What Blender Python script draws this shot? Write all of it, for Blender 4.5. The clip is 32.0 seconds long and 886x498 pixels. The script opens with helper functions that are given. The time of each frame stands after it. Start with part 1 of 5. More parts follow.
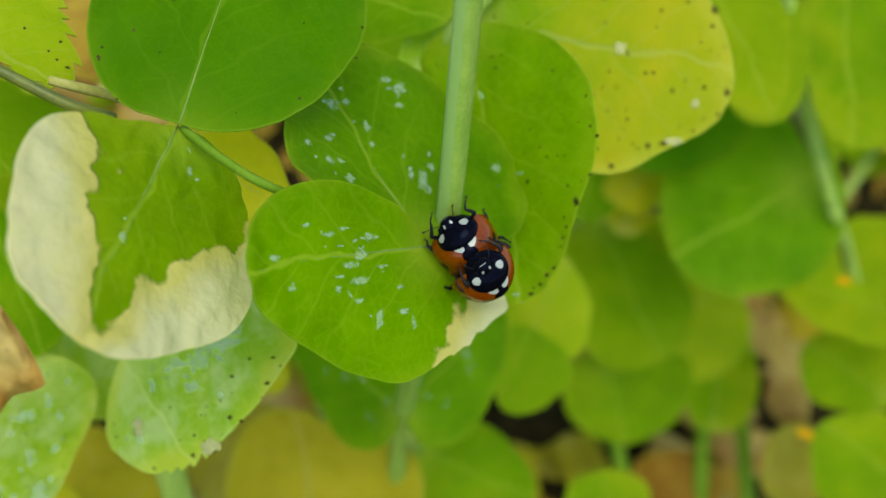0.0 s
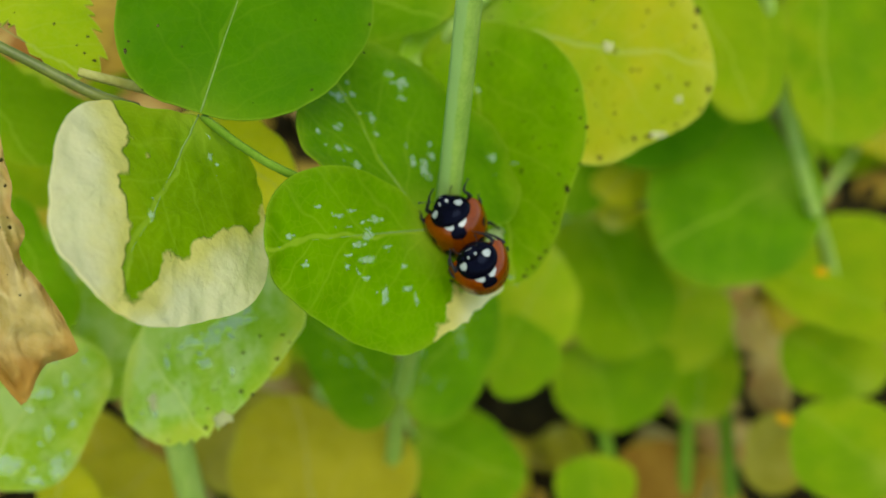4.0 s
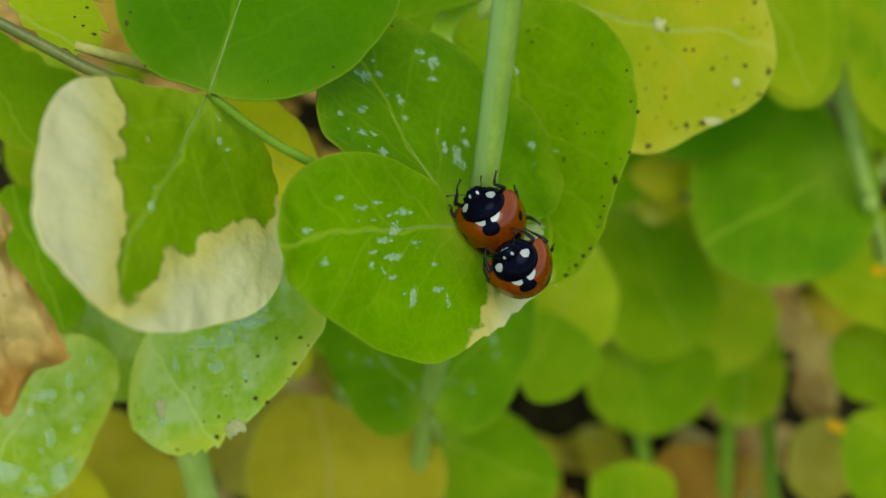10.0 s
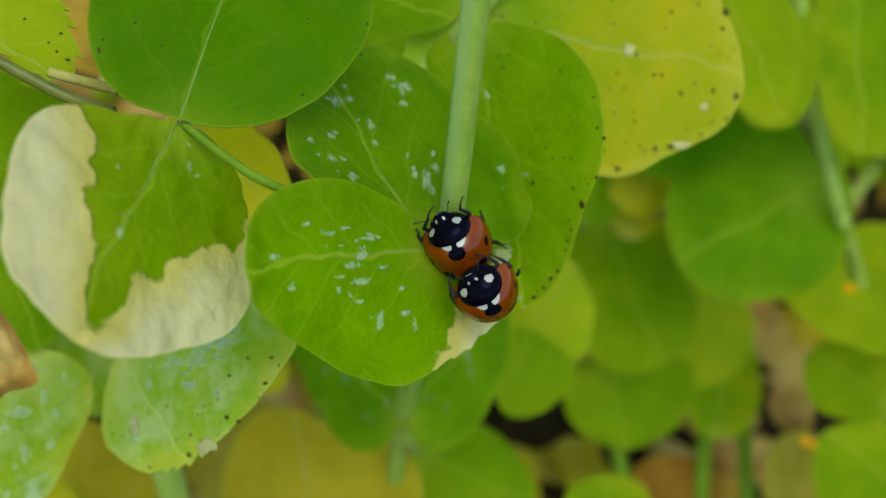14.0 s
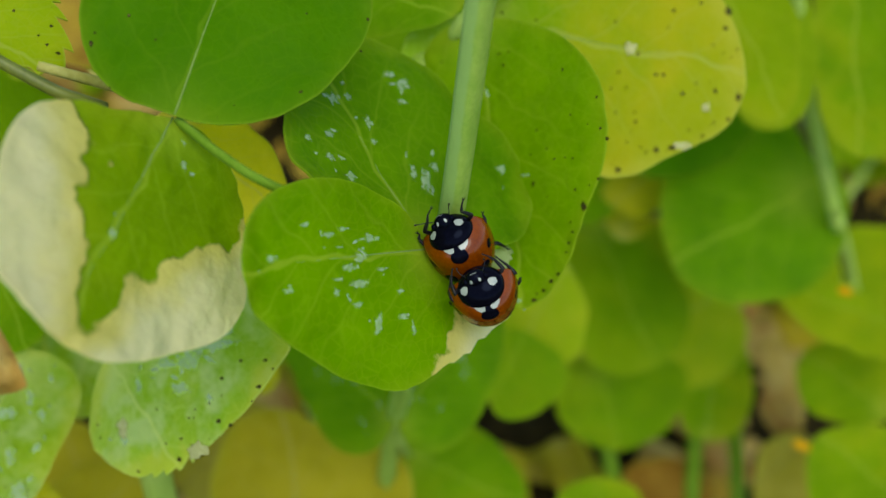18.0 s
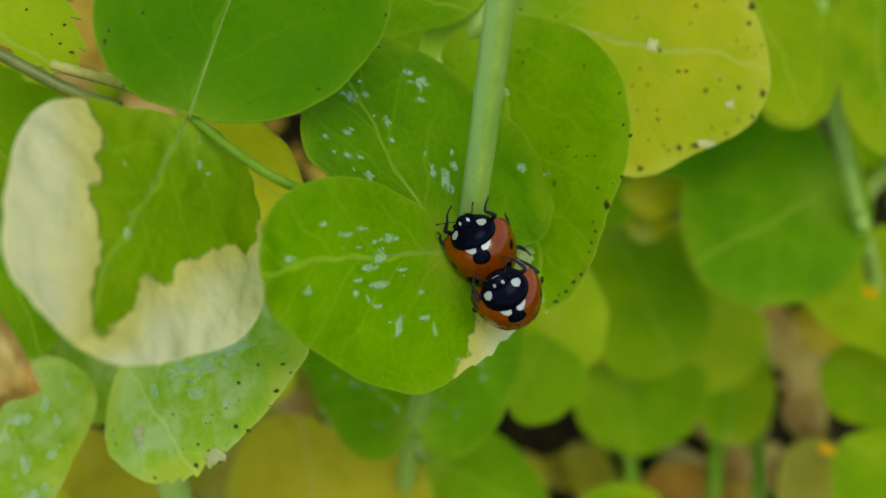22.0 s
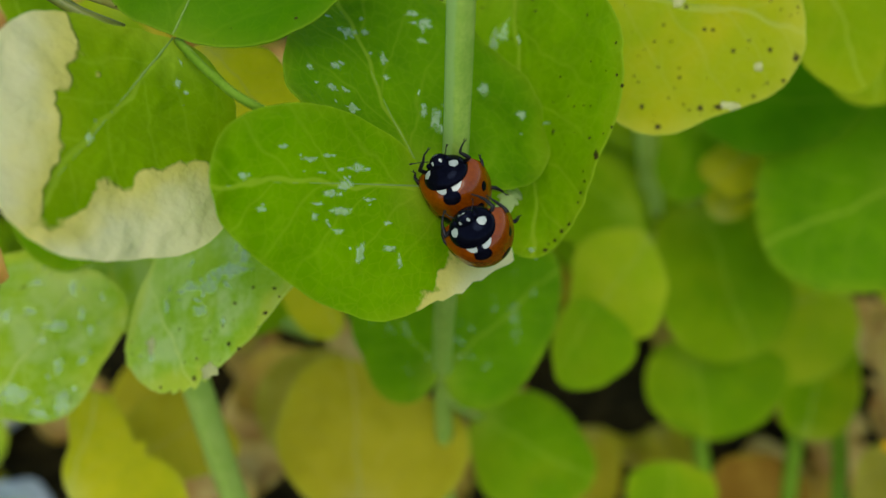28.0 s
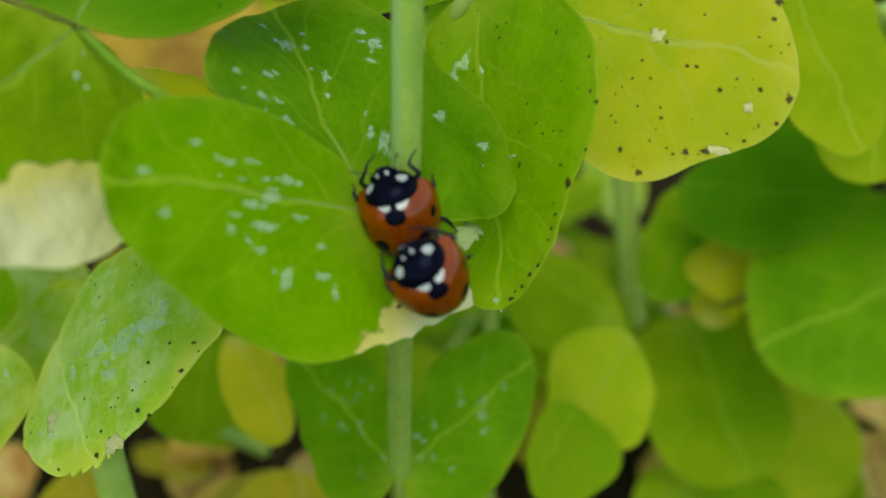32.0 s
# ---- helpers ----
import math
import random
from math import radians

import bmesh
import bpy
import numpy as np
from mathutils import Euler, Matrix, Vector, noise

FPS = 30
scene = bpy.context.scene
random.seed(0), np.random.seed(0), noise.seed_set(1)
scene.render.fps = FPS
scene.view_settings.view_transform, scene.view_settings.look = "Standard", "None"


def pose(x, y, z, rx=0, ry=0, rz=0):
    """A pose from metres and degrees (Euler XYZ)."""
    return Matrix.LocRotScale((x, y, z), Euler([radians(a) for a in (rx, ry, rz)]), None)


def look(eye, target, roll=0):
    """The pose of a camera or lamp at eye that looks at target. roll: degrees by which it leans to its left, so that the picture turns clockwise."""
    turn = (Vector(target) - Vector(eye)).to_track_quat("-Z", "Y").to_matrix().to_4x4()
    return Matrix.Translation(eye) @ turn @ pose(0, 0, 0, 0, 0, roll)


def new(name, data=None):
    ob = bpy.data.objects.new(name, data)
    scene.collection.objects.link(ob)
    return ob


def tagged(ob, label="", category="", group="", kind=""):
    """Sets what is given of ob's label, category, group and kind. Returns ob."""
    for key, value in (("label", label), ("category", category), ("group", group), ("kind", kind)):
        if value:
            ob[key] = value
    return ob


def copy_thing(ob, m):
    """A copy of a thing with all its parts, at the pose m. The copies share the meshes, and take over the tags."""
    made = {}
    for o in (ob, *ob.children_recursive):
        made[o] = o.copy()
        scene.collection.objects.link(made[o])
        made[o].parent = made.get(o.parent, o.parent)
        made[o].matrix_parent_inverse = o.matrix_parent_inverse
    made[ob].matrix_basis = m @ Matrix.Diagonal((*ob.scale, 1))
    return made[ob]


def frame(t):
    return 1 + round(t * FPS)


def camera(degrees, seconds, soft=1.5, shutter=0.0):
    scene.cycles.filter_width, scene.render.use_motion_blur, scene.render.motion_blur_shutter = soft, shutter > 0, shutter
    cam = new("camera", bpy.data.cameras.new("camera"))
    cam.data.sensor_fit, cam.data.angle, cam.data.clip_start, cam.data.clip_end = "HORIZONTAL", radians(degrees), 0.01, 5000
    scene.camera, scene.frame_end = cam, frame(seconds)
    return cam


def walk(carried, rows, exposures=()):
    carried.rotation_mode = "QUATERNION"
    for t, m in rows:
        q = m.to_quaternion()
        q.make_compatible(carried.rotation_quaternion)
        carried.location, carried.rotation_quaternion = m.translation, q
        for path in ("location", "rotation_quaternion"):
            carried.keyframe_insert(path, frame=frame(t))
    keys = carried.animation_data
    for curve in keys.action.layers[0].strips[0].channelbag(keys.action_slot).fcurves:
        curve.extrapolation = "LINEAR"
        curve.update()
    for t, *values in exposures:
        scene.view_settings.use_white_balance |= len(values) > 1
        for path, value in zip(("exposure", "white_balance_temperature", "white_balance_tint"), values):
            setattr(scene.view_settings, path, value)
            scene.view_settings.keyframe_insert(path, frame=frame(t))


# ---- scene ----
cam = camera(46, 32.0)
PATH = [
    (0, -0.00281, -0.05206, 0.17088, 44.258, -3.549, 0.865),
    (0.5, -0.00224, -0.05277, 0.17027, 44.202, -3.690, 0.633),
    (1, -0.00130, -0.05353, 0.17102, 44.189, -4.110, 0.297),
    (1.5, -0.00213, -0.05395, 0.17245, 44.496, -3.907, 0.516),
    (2, -0.00305, -0.05449, 0.17279, 44.535, -3.875, 0.442),
    (2.5, -0.00422, -0.05493, 0.17279, 44.774, -3.551, 0.629),
    (3, -0.00389, -0.05560, 0.17273, 44.552, -3.685, 0.507),
    (3.5, -0.00398, -0.05696, 0.17354, 44.470, -3.935, 0.489),
    (5.5, -0.00334, -0.05470, 0.17176, 44.701, -4.423, 0.446),
    (6, -0.00363, -0.05323, 0.17058, 44.421, -4.229, 0.742),
    (6.5, -0.00209, -0.05288, 0.16998, 44.443, -4.328, 0.667),
    (7, -0.00177, -0.05240, 0.17006, 44.620, -4.309, 0.941),
    (7.5, -0.00156, -0.05198, 0.16966, 44.450, -3.954, 1.368),
    (8, -0.00197, -0.05089, 0.16902, 44.360, -3.698, 1.433),
    (8.5, -0.00120, -0.05105, 0.16883, 44.129, -4.057, 1.333),
    (9, -0.00161, -0.05112, 0.16925, 43.989, -3.793, 1.569),
    (9.5, -0.00240, -0.05123, 0.16863, 43.732, -3.614, 1.642),
    (10, -0.00410, -0.05127, 0.16833, 43.863, -3.437, 1.839),
    (10.5, -0.00448, -0.05033, 0.16880, 44.409, -3.677, 1.611),
    (11, -0.00356, -0.05015, 0.16850, 44.624, -3.863, 1.281),
    (11.5, -0.00397, -0.05061, 0.16882, 44.476, -3.795, 1.271),
    (12, -0.00332, -0.05139, 0.16938, 44.303, -4.155, 1.062),
    (12.5, -0.00254, -0.05108, 0.16828, 44.437, -4.099, 1.169),
    (13, -0.00229, -0.05049, 0.16842, 44.439, -3.923, 1.303),
    (13.5, -0.00222, -0.05053, 0.16910, 44.473, -3.955, 1.507),
    (14, -0.00276, -0.05117, 0.17018, 44.162, -4.108, 1.680),
    (14.5, -0.00290, -0.05308, 0.16953, 44.772, -4.111, 0.985),
    (16.5, -0.00309, -0.05086, 0.16841, 44.112, -4.374, 0.995),
    (17, -0.00376, -0.05090, 0.16786, 43.924, -4.427, 1.178),
    (17.5, -0.00339, -0.05005, 0.16925, 44.012, -4.979, 0.939),
    (18, -0.00376, -0.04981, 0.16914, 44.021, -5.012, 1.386),
    (18.5, -0.00342, -0.05083, 0.16922, 44.348, -4.750, 1.142),
    (19, -0.00400, -0.04991, 0.16890, 44.456, -4.625, 1.464),
    (19.5, -0.00422, -0.04955, 0.16872, 43.824, -4.977, 1.603),
    (20, -0.00388, -0.04869, 0.16854, 43.865, -4.994, 1.733),
    (20.5, -0.00332, -0.04884, 0.16762, 43.763, -4.755, 1.423),
    (21, -0.00329, -0.04897, 0.16790, 44.010, -4.708, 1.489),
    (21.5, -0.00328, -0.04854, 0.16816, 44.249, -4.539, 1.696),
    (22, -0.00410, -0.04909, 0.16777, 44.351, -4.201, 1.660),
    (22.5, -0.00497, -0.04988, 0.16814, 44.427, -4.085, 1.731),
    (23, -0.00511, -0.05037, 0.16900, 44.988, -4.047, 1.684),
    (23.5, -0.00431, -0.05129, 0.16925, 44.927, -4.164, 1.664),
    (24, -0.00468, -0.05294, 0.16899, 44.895, -3.802, 1.678),
    (24.5, -0.00316, -0.05610, 0.16453, 44.680, -3.098, 2.106),
    (25, -0.00446, -0.05562, 0.16568, 45.659, -1.801, 4.358),
    (25.5, -0.00111, -0.05253, 0.16397, 45.858, -2.561, 5.067),
    (27.5, 0.00534, -0.05182, 0.17427, 44.237, -0.473, 9.315),
    (28, 0.00869, -0.05090, 0.16718, 42.990, -0.823, 10.936),
    (28.5, 0.00836, -0.04662, 0.16155, 45.240, -0.797, 12.029),
    (29, 0.01082, -0.04715, 0.15901, 50.056, -0.271, 12.866),
    (29.5, 0.00982, -0.04650, 0.15350, 52.560, -0.004, 12.281),
    (30, 0.00984, -0.04565, 0.15188, 53.018, -0.215, 11.812),
    (30.5, 0.00859, -0.04647, 0.15322, 52.900, -0.337, 11.938),
    (31, 0.00764, -0.04725, 0.15315, 51.975, -0.898, 12.194),
    (31.5, 0.00810, -0.04853, 0.15284, 51.684, -1.234, 11.698),
    (32, 0.01064, -0.04829, 0.15386, 52.128, -1.710, 10.549),
]
cam.data.dof.use_dof = True
cam.data.dof.focus_distance, cam.data.dof.aperture_fstop = 0.0685, 26
walk(cam, [(t, pose(x, y, z, rx, ry, rz)) for t, x, y, z, rx, ry, rz in PATH], [(0, 1.14, 6950, 4), (3, 1.15, 6950, 4), (6, 0.98, 6950, 4), (20, 0.90, 6950, 4), (25, 0.90, 6950, 4), (28, 0.84, 6950, 4), (29, 1.04, 6950, 4), (30, 1.06, 6950, 4), (32, 1.06, 6950, 4)])

# ---- light ----
MM = 0.001
world = bpy.data.worlds.new("sky")
scene.world = world
world.use_nodes = True
wn = world.node_tree.nodes
sky = wn.new("ShaderNodeTexSky")
sky.sky_type = "NISHITA"
sky.sun_disc = False
sky.sun_elevation = radians(63)
sky.sun_rotation = radians(176)
wn["Background"].inputs["Strength"].default_value = 0.15
world.node_tree.links.new(sky.outputs[0], wn["Background"].inputs[0])
sun = new("sun", bpy.data.lights.new("sun", "SUN"))
sun.data.energy, sun.data.angle, sun.data.color = 1.05, radians(40), (1.0, 0.95, 0.86)
sun.matrix_world = look((0.05, -0.45, 1.0), (0, 0, 0.1))


# ---- materials ----
def mat_base(name):
    m = bpy.data.materials.new(name)
    m.use_nodes = True
    nt = m.node_tree
    return m, nt, nt.nodes, nt.links, nt.nodes["Principled BSDF"]


def math_node(nt, op, a, b=None, clamp=False):
    n = nt.nodes.new("ShaderNodeMath")
    n.operation, n.use_clamp = op, clamp
    for i, v in enumerate((a, b)):
        if v is None:
            continue
        if isinstance(v, (int, float)):
            n.inputs[i].default_value = v
        else:
            nt.links.new(v, n.inputs[i])
    return n.outputs[0]


def ramp01(nt, v, lo, hi):
    n = nt.nodes.new("ShaderNodeMapRange")
    n.interpolation_type = "SMOOTHSTEP"
    nt.links.new(v, n.inputs[0])
    n.inputs[1].default_value, n.inputs[2].default_value = lo, hi
    return n.outputs[0]


def mix_col(nt, f, a, b):
    n = nt.nodes.new("ShaderNodeMix")
    n.data_type = "RGBA"
    for i, v in ((0, f), (6, a), (7, b)):
        if isinstance(v, (int, float)):
            n.inputs[i].default_value = v
        elif isinstance(v, tuple):
            n.inputs[i].default_value = (*v, 1)
        else:
            nt.links.new(v, n.inputs[i])
    return n.outputs[2]


def noise_tex(nt, vec, scale, detail=3, rough=0.55):
    n = nt.nodes.new("ShaderNodeTexNoise")
    n.inputs["Scale"].default_value, n.inputs["Detail"].default_value, n.inputs["Roughness"].default_value = scale, detail, rough
    nt.links.new(vec, n.inputs["Vector"])
    return n.outputs["Fac"]


def leaf_mat(name, deep, light, vein, trans=0.45, rough=0.42, vein_gain=0.55, glow=1.35, tired=(0.42, 0.40, 0.05), tired_gain=0.0, tired_scale=70, age=None, age_span=(0.15, 0.95), margin=(0.34, 0.40, 0.02), margin_gain=0.25, margin_wild=0.5, vary=0.0):
    """A leaf: two greens in patches, midrib and side veins, fine vein net, bleached areas, thin and translucent."""
    m, nt, nodes, links, bsdf = mat_base(name)
    uv = nodes.new("ShaderNodeUVMap")
    uv.uv_map = "leaf"
    ob = nodes.new("ShaderNodeTexCoord").outputs["Object"]
    sep = nodes.new("ShaderNodeSeparateXYZ")
    warp = nodes.new("ShaderNodeVectorMath")
    warp.operation = "ADD"
    wob = nodes.new("ShaderNodeTexNoise")
    wob.inputs["Scale"].default_value = 5.0
    links.new(uv.outputs[0], wob.inputs["Vector"])
    sub = nodes.new("ShaderNodeVectorMath")
    sub.operation = "MULTIPLY_ADD"
    links.new(wob.outputs["Color"], sub.inputs[0])
    sub.inputs[1].default_value, sub.inputs[2].default_value = (0.11, 0.11, 0), (-0.055, -0.055, 0)
    links.new(uv.outputs[0], warp.inputs[0])
    links.new(sub.outputs[0], warp.inputs[1])
    links.new(warp.outputs[0], sep.inputs[0])
    u, v = sep.outputs[0], sep.outputs[1]
    av = math_node(nt, "ABSOLUTE", v)
    rib = ramp01(nt, av, 0.016, 0.004)
    side = math_node(nt, "MULTIPLY", math_node(nt, "SIGN", v), 0.07)
    bend = math_node(nt, "POWER", av, 0.8)
    phase = math_node(nt, "ADD", math_node(nt, "SUBTRACT", u, math_node(nt, "MULTIPLY", bend, 0.85)), side)
    fr = math_node(nt, "FRACT", math_node(nt, "MULTIPLY", math_node(nt, "ADD", phase, 2.0), 4.6))
    dist = math_node(nt, "ABSOLUTE", math_node(nt, "SUBTRACT", fr, 0.5))
    lat = math_node(nt, "MULTIPLY", ramp01(nt, dist, 0.08, 0.0), ramp01(nt, av, 0.55, 0.1))
    vor = nodes.new("ShaderNodeTexVoronoi")
    vor.feature = "DISTANCE_TO_EDGE"
    vor.inputs["Scale"].default_value = 19
    links.new(warp.outputs[0], vor.inputs["Vector"])
    net = ramp01(nt, vor.outputs["Distance"], 0.09, 0.0)
    veins = math_node(nt, "MAXIMUM", rib, math_node(nt, "MAXIMUM", math_node(nt, "MULTIPLY", lat, 0.42), math_node(nt, "MULTIPLY", net, 0.2)))
    big, fine = noise_tex(nt, ob, 160, 3), noise_tex(nt, ob, 1500, 4)
    patch = ramp01(nt, math_node(nt, "ADD", math_node(nt, "MULTIPLY", big, 0.75), math_node(nt, "MULTIPLY", fine, 0.25)), 0.32, 0.68)
    col = mix_col(nt, patch, deep, light)
    if vary:
        own = nodes.new("ShaderNodeObjectInfo").outputs["Random"]
        col = mix_col(nt, math_node(nt, "MULTIPLY", own, vary), col, (0.30, 0.37, 0.006))
    if age:
        col = mix_col(nt, ramp01(nt, math_node(nt, "ADD", math_node(nt, "ADD", u, math_node(nt, "MULTIPLY", av, 0.5)), math_node(nt, "MULTIPLY", math_node(nt, "SUBTRACT", big, 0.5), 0.9)), *age_span), col, age)
    if tired_gain:
        col = mix_col(nt, math_node(nt, "MULTIPLY", ramp01(nt, noise_tex(nt, ob, tired_scale, 3, 0.65), 0.42, 0.66), tired_gain), col, tired)
    col = mix_col(nt, math_node(nt, "MULTIPLY", veins, vein_gain), col, vein)
    heart = nodes.new("ShaderNodeVectorMath")
    heart.operation = "LENGTH"
    links.new(warp.outputs[0], heart.inputs[0])
    col = mix_col(nt, math_node(nt, "MULTIPLY", ramp01(nt, heart.outputs["Value"], 0.26, 0.0), vein_gain), col, vein)
    rim = nodes.new("ShaderNodeAttribute")
    rim.attribute_name = "edge"
    band = ramp01(nt, math_node(nt, "ADD", rim.outputs["Fac"], math_node(nt, "MULTIPLY", math_node(nt, "SUBTRACT", big, 0.5), margin_wild)), 0.82, 1.08)
    col = mix_col(nt, math_node(nt, "MULTIPLY", band, margin_gain), col, margin)
    hair = ramp01(nt, rim.outputs["Fac"], 0.975, 1.0)
    col = mix_col(nt, math_node(nt, "MULTIPLY", hair, 0.25), col, vein)
    grime = ramp01(nt, noise_tex(nt, ob, 3600, 2), 0.70, 0.78)
    col = mix_col(nt, math_node(nt, "MULTIPLY", grime, 0.25), col, (0.05, 0.045, 0.015))
    att = nodes.new("ShaderNodeAttribute")
    att.attribute_name = "bleach"
    scal = nodes.new("ShaderNodeTexVoronoi")
    scal.inputs["Scale"].default_value = 520
    links.new(ob, scal.inputs["Vector"])
    jag = math_node(nt, "ADD", math_node(nt, "MULTIPLY", math_node(nt, "SUBTRACT", noise_tex(nt, ob, 1500, 3, 0.65), 0.5), 1.0), math_node(nt, "MULTIPLY", math_node(nt, "SUBTRACT", noise_tex(nt, ob, 230, 2), 0.5), 5.0))
    jag = math_node(nt, "ADD", jag, math_node(nt, "MULTIPLY", math_node(nt, "SUBTRACT", 0.45, scal.outputs["Distance"]), 1.7))
    far_in = math_node(nt, "ADD", att.outputs["Fac"], jag)
    dry = ramp01(nt, far_in, -0.14, 0.26)
    aged = ramp01(nt, math_node(nt, "ADD", att.outputs["Fac"], math_node(nt, "MULTIPLY", math_node(nt, "SUBTRACT", noise_tex(nt, ob, 260, 3), 0.5), 3.5)), 0.4, 3.0)
    cream = mix_col(nt, aged, (0.58, 0.53, 0.14), (0.62, 0.60, 0.32))
    cream = mix_col(nt, math_node(nt, "MULTIPLY", ramp01(nt, far_in, 0.45, 0.1), 0.2), cream, (0.45, 0.36, 0.08))
    cream = mix_col(nt, math_node(nt, "MULTIPLY", veins, 0.1), cream, (0.5, 0.42, 0.2))
    col = mix_col(nt, dry, col, cream)
    links.new(col, bsdf.inputs["Base Color"])
    bsdf.inputs["Roughness"].default_value = rough
    bsdf.inputs["Specular IOR Level"].default_value = 0.02
    bump = nodes.new("ShaderNodeBump")
    bump.inputs["Strength"].default_value, bump.inputs["Distance"].default_value = 0.75, 0.0003
    crease = noise_tex(nt, ob, 420, 3, 0.6)
    relief = math_node(nt, "ADD", math_node(nt, "MULTIPLY", veins, -0.12), math_node(nt, "ADD", math_node(nt, "MULTIPLY", fine, 0.6), math_node(nt, "ADD", math_node(nt, "MULTIPLY", big, 0.8), math_node(nt, "MULTIPLY", math_node(nt, "MULTIPLY", dry, crease), 2.2))))
    links.new(relief, bump.inputs["Height"])
    links.new(bump.outputs[0], bsdf.inputs["Normal"])
    tr = nodes.new("ShaderNodeBsdfTranslucent")
    gain = nodes.new("ShaderNodeVectorMath")
    gain.operation = "MULTIPLY"
    links.new(col, gain.inputs[0])
    gain.inputs[1].default_value = (glow * 1.05, glow, glow * 0.6)
    links.new(gain.outputs[0], tr.inputs[0])
    mix = nodes.new("ShaderNodeMixShader")
    mix.inputs[0].default_value = trans
    links.new(bsdf.outputs[0], mix.inputs[1])
    links.new(tr.outputs[0], mix.inputs[2])
    links.new(mix.outputs[0], nodes["Material Output"].inputs[0])
    return m


def plain_mat(name, a, b, scale=400, rough=0.5, metal=0.0, spec=0.5, bump=0.0, coat=0.0, trans=0.0):
    m, nt, nodes, links, bsdf = mat_base(name)
    ob = nodes.new("ShaderNodeTexCoord").outputs["Object"]
    n = ramp01(nt, math_node(nt, "ADD", math_node(nt, "MULTIPLY", noise_tex(nt, ob, scale, 4), 0.6), math_node(nt, "MULTIPLY", noise_tex(nt, ob, scale * 6, 3), 0.4)), 0.35, 0.65)
    col = mix_col(nt, n, a, b)
    links.new(col, bsdf.inputs["Base Color"])
    bsdf.inputs["Roughness"].default_value, bsdf.inputs["Metallic"].default_value = rough, metal
    bsdf.inputs["Specular IOR Level"].default_value, bsdf.inputs["Coat Weight"].default_value = spec, coat
    bsdf.inputs["Coat Roughness"].default_value = 0.08
    if bump:
        bp = nodes.new("ShaderNodeBump")
        bp.inputs["Strength"].default_value, bp.inputs["Distance"].default_value = 0.6, bump
        links.new(n, bp.inputs["Height"])
        links.new(bp.outputs[0], bsdf.inputs["Normal"])
    if trans:
        tr = nodes.new("ShaderNodeBsdfTranslucent")
        links.new(col, tr.inputs[0])
        mix = nodes.new("ShaderNodeMixShader")
        mix.inputs[0].default_value = trans
        links.new(bsdf.outputs[0], mix.inputs[1])
        links.new(tr.outputs[0], mix.inputs[2])
        links.new(mix.outputs[0], nodes["Material Output"].inputs[0])
    return m


def fleck_mat(name, a, b, most, trans):
    """A thin stain or scar that thins out at its rim, so that the leaf shows through."""
    m = plain_mat(name, a, b, 2200, 0.6, spec=0.15, trans=trans)
    nt = m.node_tree
    out = nt.nodes["Material Output"]
    solid = out.inputs[0].links[0].from_socket
    ob = nt.nodes.new("ShaderNodeTexCoord").outputs["Object"]
    clear = nt.nodes.new("ShaderNodeBsdfTransparent")
    mix = nt.nodes.new("ShaderNodeMixShader")
    fade = nt.nodes.new("ShaderNodeAttribute")
    fade.attribute_name = "fade"
    thick = math_node(nt, "ADD", fade.outputs["Fac"], math_node(nt, "MULTIPLY", math_node(nt, "SUBTRACT", noise_tex(nt, ob, 2400, 3, 0.6), 0.5), 2.2))
    nt.links.new(math_node(nt, "MULTIPLY", ramp01(nt, thick, 0.05, 0.95), most), mix.inputs[0])
    nt.links.new(clear.outputs[0], mix.inputs[1])
    nt.links.new(solid, mix.inputs[2])
    nt.links.new(mix.outputs[0], out.inputs[0])
    return m


VEIN = (0.30, 0.43, 0.03)
GREEN = leaf_mat("fresh_green_leaf", (0.080, 0.220, 0.001), (0.125, 0.285, 0.002), VEIN, tired=(0.27, 0.35, 0.008), tired_gain=0.35, vary=0.35)
FRESH = leaf_mat("bright_green_stipule", (0.114, 0.270, 0.001), (0.162, 0.340, 0.002), (0.33, 0.46, 0.03))
HUSK = leaf_mat("tan_dry_leaf", (0.34, 0.23, 0.025), (0.45, 0.33, 0.05), (0.2, 0.1, 0.03), trans=0.25, rough=0.75, tired=(0.16, 0.07, 0.012), tired_gain=0.7)
DARK = leaf_mat("deep_green_leaf", (0.046, 0.150, 0.001), (0.064, 0.185, 0.001), VEIN, trans=0.35, vein_gain=0.15, margin_gain=0.1)
UPPER = leaf_mat("bluish_green_stipule", (0.082, 0.216, 0.003), (0.122, 0.278, 0.003), VEIN)
LIGHT = leaf_mat("light_green_leaflet", (0.135, 0.285, 0.002), (0.19, 0.36, 0.003), (0.36, 0.48, 0.035), vein_gain=0.5)
PALE = leaf_mat("pale_green_leaf", (0.185, 0.35, 0.010), (0.29, 0.44, 0.020), (0.43, 0.53, 0.13), tired=(0.46, 0.57, 0.22), tired_gain=0.5, tired_scale=240, vein_gain=0.8, margin=(0.48, 0.52, 0.04), margin_gain=0.5, margin_wild=0.9)
YELLOW = leaf_mat("yellowing_leaf", (0.36, 0.38, 0.008), (0.50, 0.46, 0.012), (0.5, 0.5, 0.16), vein_gain=0.4)
SPECKLED = leaf_mat("spotted_yellow_leaf", (0.17, 0.32, 0.004), (0.23, 0.37, 0.006), (0.44, 0.48, 0.12), vein_gain=0.35, margin=(0.52, 0.50, 0.06), margin_gain=0.6, age=(0.42, 0.40, 0.012), tired=(0.26, 0.37, 0.01), tired_gain=0.5)
